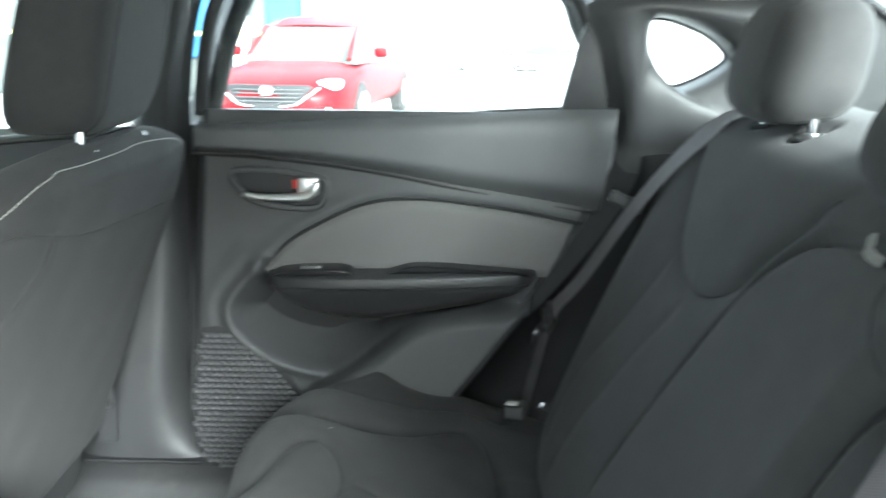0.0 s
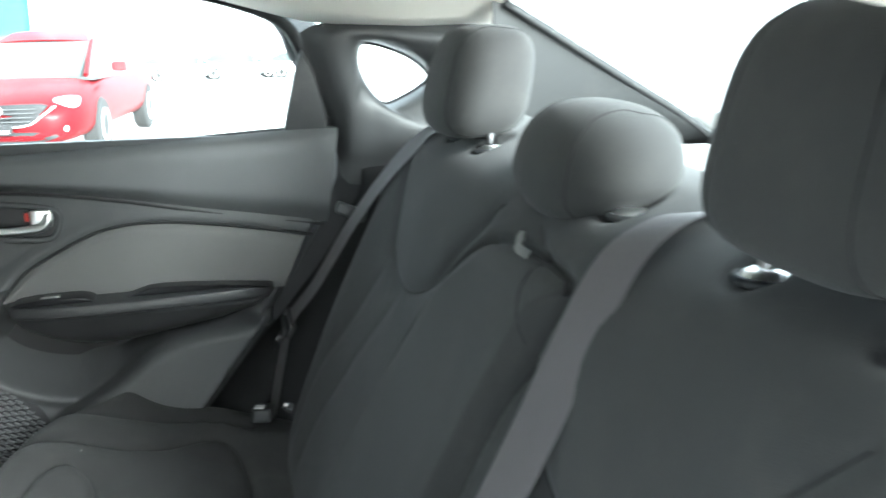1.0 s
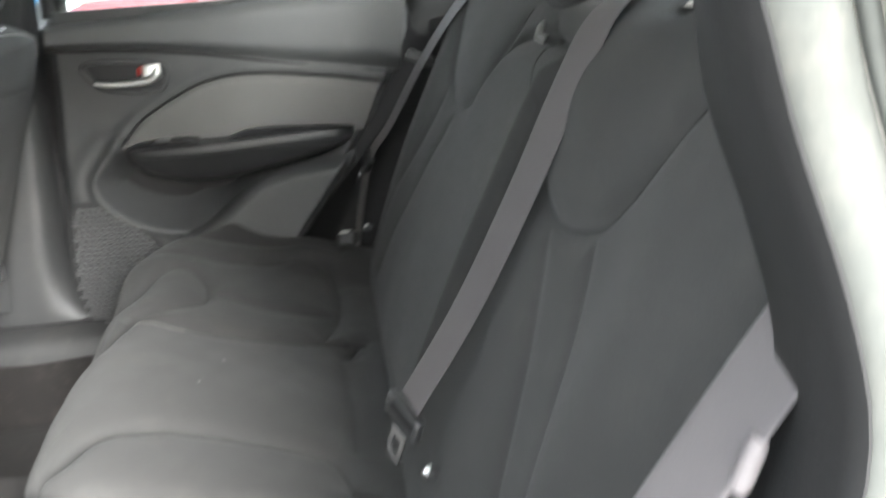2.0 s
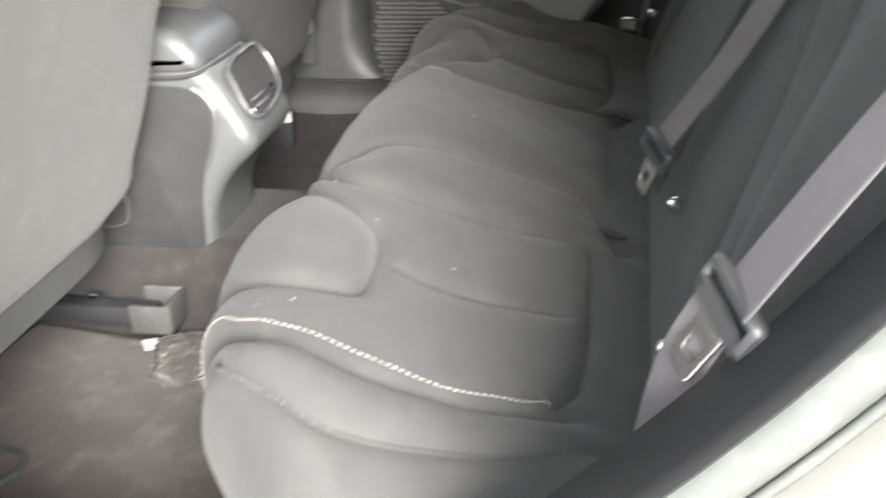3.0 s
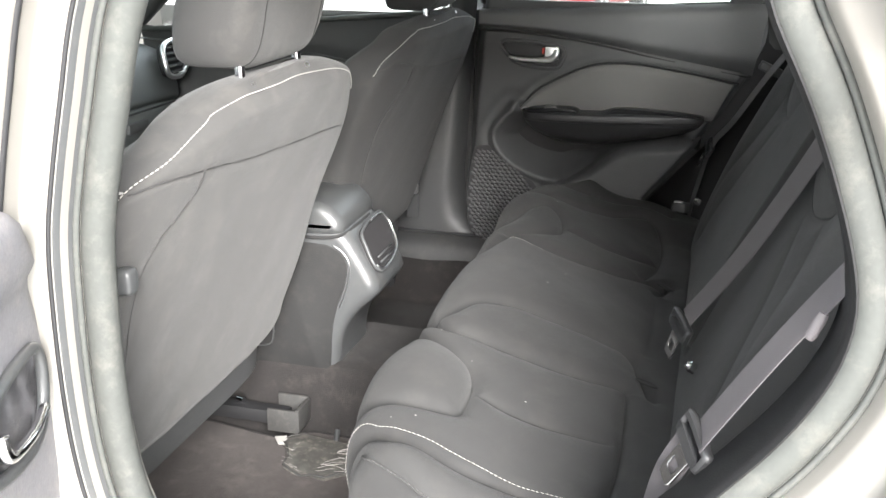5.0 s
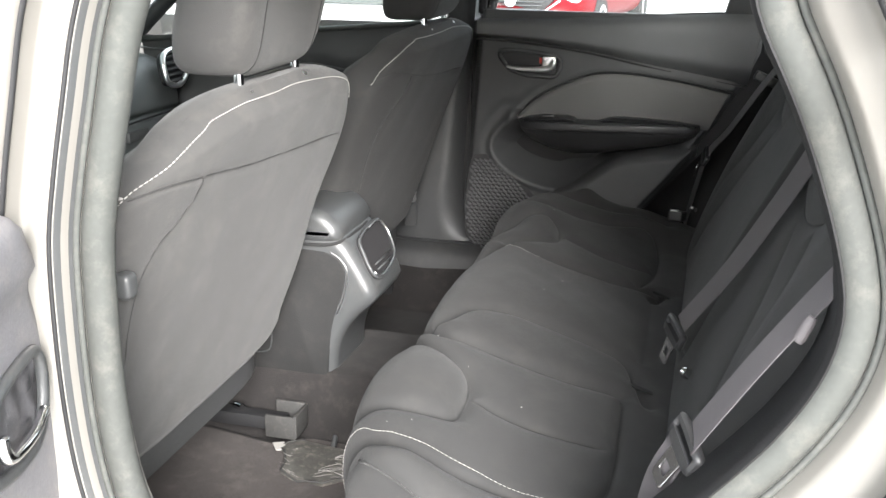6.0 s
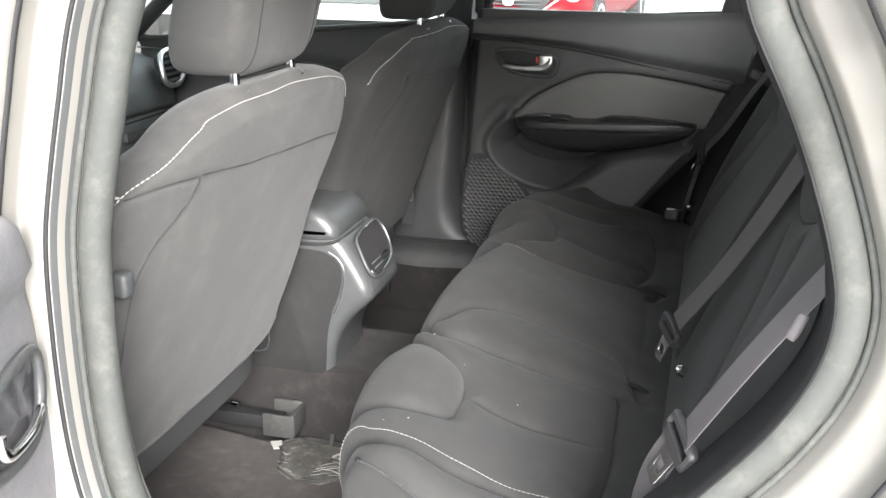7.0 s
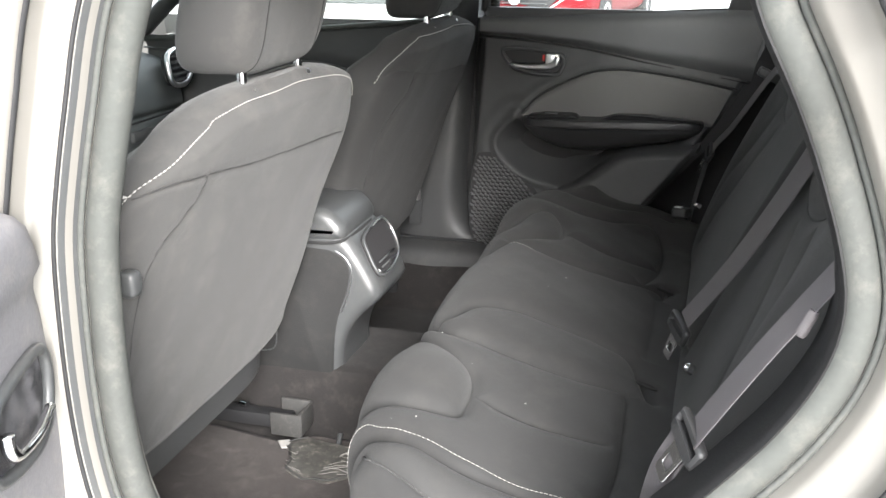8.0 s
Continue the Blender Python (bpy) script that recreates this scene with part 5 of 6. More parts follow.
# ---- front of the cabin ----
def dashboard():
    root = thing("dashboard", "dark grey dashboard with a silver ringed air vent", "dashboard", at=(-1.2, 0, 0.3))
    prof = spline([(-1.55, 0.80), (-1.40, 0.835), (-1.27, 0.835), (-1.19, 0.812), (-1.160, 0.77), (-1.150, 0.71), (-1.165, 0.690), (-1.150, 0.672), (-1.16, 0.60), (-1.22, 0.50), (-1.30, 0.42), (-1.35, 0.30)], 6)
    P = np.array([[(x - 0.10 * abs(v) ** 4 * 0.4, 0.745 * v, z - 0.02 * abs(v) ** 6) for v in np.linspace(-1, 1, 40)] for x, z in prof])
    part("shell", sheet(P, 0.02, (1, 0, 1)), DASH, root, "", 60)
    f = Matrix.Translation((-1.172, 0.680, 0.785)) @ Matrix.Rotation(radians(-12), 4, "Y")
    ring = 0.86 * even(spline([(-0.055, -0.04), (-0.062, 0.0), (-0.05, 0.04), (0.0, 0.052), (0.045, 0.045), (0.058, 0.01), (0.05, -0.025), (0.0, -0.05)], 5, True), 40, True)
    vent = part("vent_ring", tube([tuple(f @ Vector((0.018, a, b))) for a, b in ring], 0.007, 8, True), SATIN_CHROME, root, "silver ring of the air vent", 180)
    part("vent_well", prism([tuple(q) for q in ring], lambda a, b, c: tuple(f @ Vector((c, a, b))), 0.012, 0), BLACK_RUBBER, vent)
    for k in range(5):
        z = -0.030 + 0.015 * k
        part("slat", block(0.012, 0.080, 0.004, 0.001, 1, f @ Matrix.Translation((0.016, -0.002, z)) @ Matrix.Rotation(radians(25), 4, "Y")), PLASTIC, vent)
    part("glovebox_latch", block(0.014, 0.085, 0.026, 0.006, 2, Matrix.Translation((-1.150, 0.475, 0.655))), PLASTIC, root, "black glovebox latch")
    part("glovebox_line", tube([(-1.150, y, 0.687) for y in np.linspace(-0.05, 0.70, 12)], 0.003, 5), BLACK_RUBBER, root)


def right_front_door():
    root = thing("door_2", "dark grey lined front car door, closed", "car door", "structure", at=(-0.9, 0.80, 0.35))
    xs = np.linspace(-1.30, -0.44, 60)
    P = np.zeros((60, 40, 3))
    for i, x in enumerate(xs):
        belt = float(np.interp(x, [-1.3, -0.8, -0.44], [0.845, 0.886, 0.918]))
        spear = float(np.interp(x, [-1.3, -0.81, -0.69, -0.44], [0.83, 0.808, 0.790, 0.755]))
        for j, z in enumerate(np.linspace(0.36, belt, 40)):
            y = 0.775 - 0.012 * smooth01((z - spear) / 0.012) - 0.02 * smooth01((0.62 - z) / 0.1)
            P[i, j] = (x, y, z)
    part("lining", sheet(P, 0.02, (0, -1, 0)), PLASTIC, root, "", 60)
    part("bright_strip", tube([(x, 0.760, z - 0.004) for x, z in ((-1.3, 0.83), (-0.81, 0.808), (-0.69, 0.790), (-0.46, 0.757))], 0.0025, 6), SATIN, root, "", 180)
    part("belt_seal", tube([(x, 0.758, z + 0.002) for x, z in ((-1.3, 0.845), (-0.8, 0.886), (-0.44, 0.918))], 0.007, 8), RUBBER, root, "", 180)
    gq = np.array([[(x, 0.785 - 0.16 * (z - 0.9), z) for z in np.linspace(0.84, 1.20, 8)] for x in np.linspace(-1.25, -0.44, 10)])
    part("window_pane", sheet(gq, 0.003), GLASS, root, "clear door window glass", 180)
    part("window_frame", tube([(a, 0.765 - 0.16 * (b - 0.94), b) for a, b in spline([(-1.32, 0.86), (-1.2, 0.96), (-1.05, 1.07), (-0.85, 1.16), (-0.65, 1.195), (-0.46, 1.195)], 5)], 0.022, 8), TRIM, root, "", 180)


def left_front_door():
    root = thing("door_4", "closed front car door, dark lined", "car door", "structure", at=(-0.9, -0.85, 0.35))
    P = np.array([[(x, -0.80 + 0.02 * smooth01((0.62 - z) / 0.1), z) for z in np.linspace(0.30, float(np.interp(x, [-1.3, -0.8, -0.44], [0.845, 0.886, 0.918])), 12)] for x in np.linspace(-1.30, -0.46, 14)])
    part("lining", sheet(P, 0.06, (0, 1, 0)), PLASTIC, root, "", 60)
    gq = np.array([[(x, -0.815 + 0.16 * (z - 0.9), z) for z in np.linspace(0.84, 1.20, 8)] for x in np.linspace(-1.25, -0.46, 10)])
    part("window_pane", sheet(gq, 0.003), GLASS, root, "", 180)
    bulk = np.array([[(-1.36, y, z) for z in np.linspace(0.2, 0.84, 6)] for y in np.linspace(-0.80, 0.80, 8)])
    setting("bulkhead", sheet(bulk, 0.02, (1, 0, 0)), BLACK_RUBBER, "black bulkhead in front of the footwell", "bulkhead")
    ws = np.array([[(-1.52 + 0.54 * u - 0.08 * (1 - v * v) * (1 - u), v * (0.72 - 0.08 * u), 0.82 + 0.36 * u) for v in np.linspace(-1, 1, 14)] for u in np.linspace(0, 1, 8)])
    wroot = thing("windscreen", "raked windscreen, darkened to hold back light from the front", "car window", "structure", at=(-1.3, 0, 0.82))
    part("window_pane", sheet(ws, 0.004), DIMMED_GLASS, wroot, "", 180)
    for sgn in (-1, 1):
        part("pillar", tube([(-1.50, sgn * 0.745, 0.83), (-1.28, sgn * 0.72, 0.98), (-1.0, sgn * 0.675, 1.15)], 0.03, 8), TRIM, wroot, "", 180)


dashboard()
right_front_door()
left_front_door()


# ---- the open rear door beside the camera ----
def left_rear_door():
    root = thing("door_3", "open rear car door swung outward, grey lined", "car door", "structure", at=(-0.47, -0.84, 0.35))
    swing = Matrix.Translation((-0.470, -0.842, 0)) @ Matrix.Rotation(radians(-72), 4, "Z")

    def put(a, b, c):
        """a: along the door from its hinge, b: height, c: out of its lining towards the cabin."""
        return tuple(swing @ Vector((a, c, b)))
    zs = np.linspace(0.36, 0.905, 40)
    P = np.zeros((40, 40, 3))
    for i, z in enumerate(zs):
        start = float(np.interp(z, [0.36, 0.52, 0.70, 0.80, 0.84, 0.88, 0.905], [-0.100, -0.080, -0.036, -0.004, 0.006, 0.028, 0.06]))
        for j, a in enumerate(np.linspace(start, 0.70, 40)):
            r = min((a - start) / 0.035, 1)
            t = min((0.905 - z) / 0.03, 1)
            P[i, j] = put(a, z, 0.030 * math.sqrt(1 - (1 - r) ** 2) * math.sqrt(max(1 - (1 - t) ** 2, 0)) + 0.012 * smooth01((z - 0.815) / 0.02))
    part("lining", sheet(P, 0.012, (0.95, 0.31, 0)), DOOR_LINING, root, "dusty dark grey grained lining", 60)
    part("door_edge", prism([(-0.070, 0.34), (-0.035, 0.60), (0.018, 0.82), (0.035, 0.93), (0.72, 0.95), (0.72, 0.34)], lambda a, b, c: put(a, b, -c - 0.014), 0.06, 0.012, 3), PAINT, root, "champagne painted door edge", 60)
    fr = spline([(0.020, 0.90), (0.028, 1.00), (0.05, 1.09), (0.10, 1.15), (0.18, 1.178), (0.35, 1.17), (0.50, 1.12), (0.60, 1.04), (0.64, 0.94)], 6)
    part("window_frame", tube([put(a, b, -0.05) for a, b in fr], 0.028, 8), PAINT, root, "champagne painted window frame", 180)
    part("frame_seal", tube([put(a + 0.012, b - 0.008, -0.022) for a, b in fr], 0.010, 8), BLACK_RUBBER, root, "", 180)
    gq = np.array([[put(a, z, -0.055) for z in np.linspace(0.90, 1.15, 6)] for a in np.linspace(0.05, 0.60, 8)])
    part("window_pane", sheet(gq, 0.003), GLASS, root, "", 180)
    bez = even(spline([(0.030, 0.728), (0.036, 0.752), (0.055, 0.760), (0.11, 0.758), (0.165, 0.748), (0.185, 0.730), (0.178, 0.700), (0.16, 0.684), (0.10, 0.672), (0.06, 0.676), (0.038, 0.695)], 5, True), 50, True)
    hb = part("handle_bezel", tube([put(a, b, 0.034) for a, b in bez], 0.006, 8, True), SATIN, root, "", 180)
    part("handle_cup", prism([tuple(q) for q in bez], lambda a, b, c: put(a, b, 0.026 + c), 0.004, 0), PLASTIC, hb)
    part("lever", tube([put(a, b, 0.044) for a, b in spline([(0.060, 0.706), (0.09, 0.696), (0.14, 0.700), (0.158, 0.714), (0.160, 0.730)], 4)], 0.007, 8, flat=0.7), CHROME, hb, "bright chrome door lever", 180)


DOOR_LINING = shader("dusty_door_lining", (0.150, 0.146, 0.154), 0.6, spread=0.3, fine=260, coarse=14, bump=0.4, dust=0.22)
left_rear_door()


# ---- seat belts ----
def tongue(parent, at, along, across, k=1.0):
    """Belt tongue: a slotted grey plastic slider that carries a steel plate with a square hole."""
    d, a = Vector(along).normalized(), Vector(across)
    a = (a - d * a.dot(d)).normalized()
    o = d.cross(a)
    m = Matrix(((*a, 0), (*d, 0), (*o, 0), (0, 0, 0, 1))).transposed()
    m.translation = Vector(at)

    def holed(outer, inner, h, bevel):
        """A plate with a hole, both outlines with as many corners."""
        o, i = np.array(outer), np.array(inner)
        co, ci = o.mean(0), i.mean(0)
        rings = [(o - (o - co) * bevel, -h), (o, -h * 0.5), (o, h * 0.5), (o - (o - co) * bevel, h), (i + (i - ci) * bevel, h), (i, h * 0.5), (i, -h * 0.5), (i + (i - ci) * bevel, -h)]
        bm = bmesh.new()
        n = len(outer)
        v = [[bm.verts.new((x, y, z)) for x, y in ring] for ring, z in rings]
        for p in range(8):
            for q in range(n):
                bm.faces.new((v[p][q], v[p][(q + 1) % n], v[(p + 1) % 8][(q + 1) % n], v[(p + 1) % 8][q]))
        bm.transform(m)
        return bm
    w = 0.033 * k
    outer = even(spline([(-w, -0.006), (-w, 0.007), (-w * 0.8, 0.013), (w * 0.8, 0.013), (w, 0.007), (w, -0.006), (w * 0.85, -0.011), (-w * 0.85, -0.011)], 4, True), 36, True)
    inner = even(spline([(-w * 0.80, -0.003), (-w * 0.80, 0.001), (-w * 0.7, 0.002), (w * 0.7, 0.002), (w * 0.80, 0.001), (w * 0.80, -0.003), (w * 0.7, -0.005), (-w * 0.7, -0.005)], 4, True), 36, True)
    s = part("slider", holed(outer, inner, 0.0055, 0.10), VINYL, parent, "grey plastic belt slider", 50)
    outer = [(-0.015, 0.009), (0.015, 0.009), (0.0135, 0.046), (0.0105, 0.050), (-0.0105, 0.050), (-0.0135, 0.046)]
    inner = [(-0.0075, 0.027), (0.0075, 0.027), (0.0075, 0.037), (0.0065, 0.039), (-0.0065, 0.039), (-0.0075, 0.037)]
    part("plate", holed(outer, inner, 0.0012, 0.04), TONGUE_STEEL, s, "steel tongue plate", 30)


def belts():
    def belt(label, run, width, across, tip, along, at, lie=None):
        root = thing("seat_belt", label, "seat belt", group="rear seat belts", at=at)
        part("webbing", ribbon(even(spline(run, 8), 60).tolist(), across, width), WEBBING, root, "", 40)
        tongue(root, tip, along, lie or across)
        return root
    # far outer belt, middle belt and the one beside the open doorway
    belt("grey webbing belt over the far end of the rear seat", [(0.385, 0.500, 0.974), (0.362, 0.520, 0.962), (0.318, 0.578, 0.905), (0.265, 0.622, 0.822), (0.205, 0.660, 0.715), (0.165, 0.683, 0.655), (0.145, 0.69, 0.58), (0.125, 0.70, 0.48)], 0.047, (0.16, -0.97, 0.06),
         (0.160, 0.684, 0.648), (-0.5, 0.2, -0.9), (0.3, 0.6, 0.9))
    belt("grey webbing middle belt across the rear seat back", [(0.440, -0.240, 0.985), (0.395, -0.245, 0.984), (0.352, -0.252, 0.960), (0.318, -0.256, 0.905), (0.268, -0.258, 0.805), (0.21, -0.260, 0.700), (0.150, -0.264, 0.612)], 0.048, (0.42, -0.88, 0.20),
         (0.143, -0.265, 0.600), (-0.30, 0.06, -0.93), (0.3, -0.26, 0.9))
    n = belt("grey webbing belt hanging beside the open doorway", [(0.400, -0.775, 1.050), (0.335, -0.780, 0.955), (0.300, -0.779, 0.903), (0.268, -0.775, 0.856), (0.225, -0.770, 0.788), (0.190, -0.762, 0.726), (0.174, -0.757, 0.696)], 0.047, (0.17, -0.98, 0.07),
             (0.170, -0.756, 0.690), (-0.50, 0.05, -0.85), (0.25, -0.75, 0.8), (0.45, -0.87, 0.12))
    # webbing rolled over on itself at the belt's outer edge
    axis = Vector((0.36, -0.02, 0.93)).normalized()
    side = Vector((0.80, -0.52, -0.30)).normalized()
    rings = []
    for u in np.linspace(-1, 1, 9):
        r = 0.0046 * (1 - 0.25 * abs(u) ** 8)
        c = Vector((0.2545, -0.794, 0.8275)) + axis * (0.0125 * u)
        rings.append([tuple(c + side * (1.1 * r * math.cos(a)) + side.cross(axis) * (r * math.sin(a))) for a in np.linspace(0, 2 * math.pi, 17)[:-1]])
    part("fold", loft(rings), WEBBING, n, "rolled edge of the webbing", 60)
    part("lower_webbing", ribbon(spline([(0.166, -0.750, 0.688), (0.146, -0.744, 0.640), (0.134, -0.734, 0.57), (0.128, -0.722, 0.50)], 6), (0.45, -0.87, 0.12), 0.044), WEBBING, n, "", 40)
    guide = thing("belt_guide", "black plastic belt guide on the rear side trim", "belt guide", at=(0.27, 0.71, 0.83))
    part("cap", block(0.052, 0.016, 0.020, 0.005, 3, pose(0.272, 0.706, 0.822, 0, 24, 0)), SATIN, guide)
    # buckles lying at the foot of the backrest, anchor bolts
    for at, rz in (((0.110, 0.620, 0.521), 10),):
        root = thing("belt_buckle", "black belt buckle with a small white mark at the seat's foot", "belt buckle", at=at)
        part("housing", block(0.062, 0.032, 0.022, 0.006, 3, pose(*at, 0, 12, 70 + rz)), SILL, root)
        part("label_plate", block(0.024, 0.016, 0.003, 0.001, 1, pose(at[0] - 0.006, at[1] - 0.014, at[2] + 0.0158, 0, 12, 70 + rz)), LABEL, root, "white printed mark")
    for at in ((0.151, 0.530, 0.562), (0.168, -0.296, 0.553), (0.152, -0.640, 0.590)):
        root = thing("anchor_bolt", "shiny steel anchor bolt at the foot of the rear backrest", "bolt", group="anchor bolts", at=at)
        m = Matrix.Translation((at[0] - 0.006, at[1], at[2])) @ Matrix.Rotation(radians(-64), 4, "Y")
        rings = [[tuple(m @ Vector((r * math.cos(2 * math.pi * k / 14), r * math.sin(2 * math.pi * k / 14), h))) for k in range(14)] for r, h in ((0.008, -0.006), (0.008, 0.003), (0.006, 0.005), (0.005, 0.008), (0.002, 0.009))]
        part("head", loft(rings), CHROME, root, "", 40)
    for at in ((0.100, -0.182, 0.470), (0.102, 0.245, 0.470)):
        root = thing("buckle_pocket", "black buckle recess sunk into the bench cushion", "belt buckle", group="buckle pockets", at=at)
        part("rim", rounded(0.034, 0.009, 0.006, 0.7, 20, 10, lambda x, y, z: (x + at[0], y + at[1] + 0.2 * x, z + at[2] - 0.004 - 0.42 * x)), SEAM, root, "", 180)


belts()


# ---- floor things ----
def floor_things():
    mat_line = even(spline([(-0.72, -0.58), (-0.66, -0.63), (-0.35, -0.63), (-0.22, -0.60), (-0.20, -0.40), (-0.20, -0.14), (-0.24, -0.100), (-0.40, -0.094), (-0.455, -0.092), (-0.495, -0.092),
                             (-0.508, -0.120), (-0.530, -0.128), (-0.58, -0.122), (-0.637, -0.112), (-0.70, -0.105), (-0.73, -0.14)], 5, True), 90, True)
    root = thing("floor_mat", "worn brown-grey carpet mat in the rear footwell", "floor mat", at=(-0.4, -0.38, FLOOR_Z))
    part("carpet", prism([tuple(q) for q in mat_line], lambda a, b, c: (a, b, FLOOR_Z + 0.004 + c), 0.007, 0.003), MAT_CARPET, root)
    part("binding", tube([(a, b, FLOOR_Z + 0.008) for a, b in mat_line], 0.004, 6, True), CARPET, root, "", 180)
    # torn plastic plate on the mat
    shape = [(-0.510, -0.136), (-0.523, -0.150), (-0.506, -0.166), (-0.488, -0.200), (-0.486, -0.228), (-0.450, -0.240), (-0.436, -0.234), (-0.401, -0.250), (-0.376, -0.222), (-0.352, -0.215), (-0.340, -0.150), (-0.393, -0.140), (-0.455, -0.122), (-0.490, -0.124)]
    root = thing("plastic_scrap", "scuffed black plastic plate scrap lying on the mat", "plastic scrap", at=(-0.47, -0.16, FLOOR_Z + 0.012))
    plate = part("plate", prism(shape, lambda a, b, c: (a, b, FLOOR_Z + 0.012 + c + 0.006 * math.sin(a * 60)), 0.008, 0.002), SCUFFED, root)
    part("paper_tab", block(0.022, 0.026, 0.003, 0.001, 1, pose(-0.520, -0.152, FLOOR_Z + 0.022, 4, 8, 40)), THREAD, plate, "torn white paper tab")
    part("plate_rim", tube([(a, b, FLOOR_Z + 0.019 + 0.006 * math.sin(a * 60)) for a, b in shape], 0.0022, 6, True), RAIL_PLASTIC, plate, "pale worn rim", 180)
    part("wire_tab", tube([(-0.430, -0.128, FLOOR_Z + 0.016), (-0.432, -0.116, FLOOR_Z + 0.024), (-0.434, -0.106, FLOOR_Z + 0.030)], 0.005, 6), SATIN, plate)
    rnd = random.Random(5)
    bm = bmesh.new()
    for k in range(46):
        a, b, w = rnd.uniform(-0.485, -0.37), rnd.uniform(-0.228, -0.145), rnd.uniform(0.006, 0.022)
        h = FLOOR_Z + 0.0212 + 0.006 * math.sin(a * 60)
        lean = rnd.uniform(-0.5, 0.5)
        tube([(a - w, b - lean * w, FLOOR_Z + 0.0210 + 0.006 * math.sin((a - w) * 60)), (a, b, h), (a + w, b + lean * w + 0.002, FLOOR_Z + 0.0210 + 0.006 * math.sin((a + w) * 60))], rnd.uniform(0.0002, 0.0005), 5, bm=bm)
    tagged(part("scratches", bm, THREAD, plate, "pale scratches", 180), kind="stuff")
    # cover on the end of the seat rail
    root = thing("rail_cover", "scuffed grey plastic end cover of the seat rail", "rail cover", at=(-0.555, -0.104, FLOOR_Z))
    bm = bmesh.new()
    for sx, sy, sz, x, y, z in ((0.007, 0.056, 0.044, -0.500, -0.104, 0.050), (0.058, 0.006, 0.044, -0.529, -0.129, 0.047), (0.058, 0.006, 0.046, -0.529, -0.079, 0.052), (0.058, 0.050, 0.006, -0.529, -0.104, 0.028)):
        q = block(sx, sy, sz, 0.003, 2, Matrix.Translation((x, y, FLOOR_Z + z)))
        me = bpy.data.meshes.new("tmp")
        q.to_mesh(me)
        q.free()
        bm.from_mesh(me)
        bpy.data.meshes.remove(me)
    part("cover", bm, RAIL_PLASTIC, root, "", 40)
    part("rail_end", block(0.225, 0.030, 0.026, 0.004, 2, Matrix.Translation((-0.640, -0.104, FLOOR_Z + 0.044))), BLACK_RUBBER, root)
    part("rail_bolt", tube([(-0.630, -0.098, FLOOR_Z + 0.062), (-0.616, -0.102, FLOOR_Z + 0.062)], 0.007, 10), CHROME, root, "bright steel bolt", 40)
    # open rail end by the sill
    root = thing("floor_clip", "black open rail end with a grey rim in the carpet", "rail end", at=(-0.636, -0.43, FLOOR_Z))
    part("socket", block(0.07, 0.05, 0.030, 0.010, 3, Matrix.Translation((-0.636, -0.432, FLOOR_Z + 0.014))), BLACK_RUBBER, root)
    rim = even(spline([(-0.668, -0.470), (-0.590, -0.464), (-0.560, -0.43), (-0.575, -0.392), (-0.640, -0.384)], 5), 30)
    part("rim", tube([(a, b, FLOOR_Z + 0.012) for a, b in rim], 0.005, 6), RUBBER, root, "", 180)
    # belt bracket and clip by the far pillar
    root = thing("belt_anchor", "black and steel front belt anchor on the far pillar", "belt anchor", at=(-0.53, 0.70, 0.42))
    part("strap", ribbon([(-0.540, 0.700, 0.60), (-0.536, 0.698, 0.50), (-0.540, 0.700, 0.42)], (1, 0.2, 0), 0.030, 0.004), PLASTIC, root)
    part("buckle", block(0.020, 0.020, 0.040, 0.004, 2, Matrix.Translation((-0.533, 0.688, 0.505))), STEEL, root, "steel anchor plate")
    root = thing("carpet_clip", "small white and black clip on the carpet edge", "clip", at=(-0.58, 0.625, 0.24))
    part("clip", block(0.016, 0.012, 0.022, 0.004, 2, Matrix.Translation((-0.571, 0.618, 0.331))), LABEL, root)
    part("stem", block(0.050, 0.026, 0.110, 0.008, 2, Matrix.Translation((-0.588, 0.632, 0.288))), BLACK_RUBBER, root)


RAIL_PLASTIC = shader("scuffed_rail_plastic", (0.040, 0.0395, 0.038), 0.6, spread=0.35, fine=300, coarse=40, bump=0.3, dust=0.10)
SCUFFED = shader("scuffed_plastic", (0.070, 0.068, 0.062), 0.45, spread=0.9, fine=60, coarse=30, bump=0.6, dust=0.6)
floor_things()


# ---- outside: parked cars and the building behind them ----
CAR_RED = shader("red_paint", (0.10, 0.003, 0.0055), 0.45, spread=0.06, bump=0.0, coat=0.05, spec=0.12)
CAR_WHITE = shader("white_paint", (0.75, 0.76, 0.77), 0.3, 0.0, spread=0.03, bump=0.0, coat=0.8)
TYRE = shader("tyre_rubber", (0.02, 0.02, 0.02), 0.8, spread=0.2, bump=0.2)
CARGLASS = shader("dark_car_glass", (0.05, 0.06, 0.058), 0.12, spread=0.1, bump=0.0, spec=0.3)
LAMP = shader("lamp_glass", (0.7, 0.72, 0.74), 0.1, spread=0.1, bump=0.0, coat=0.5)


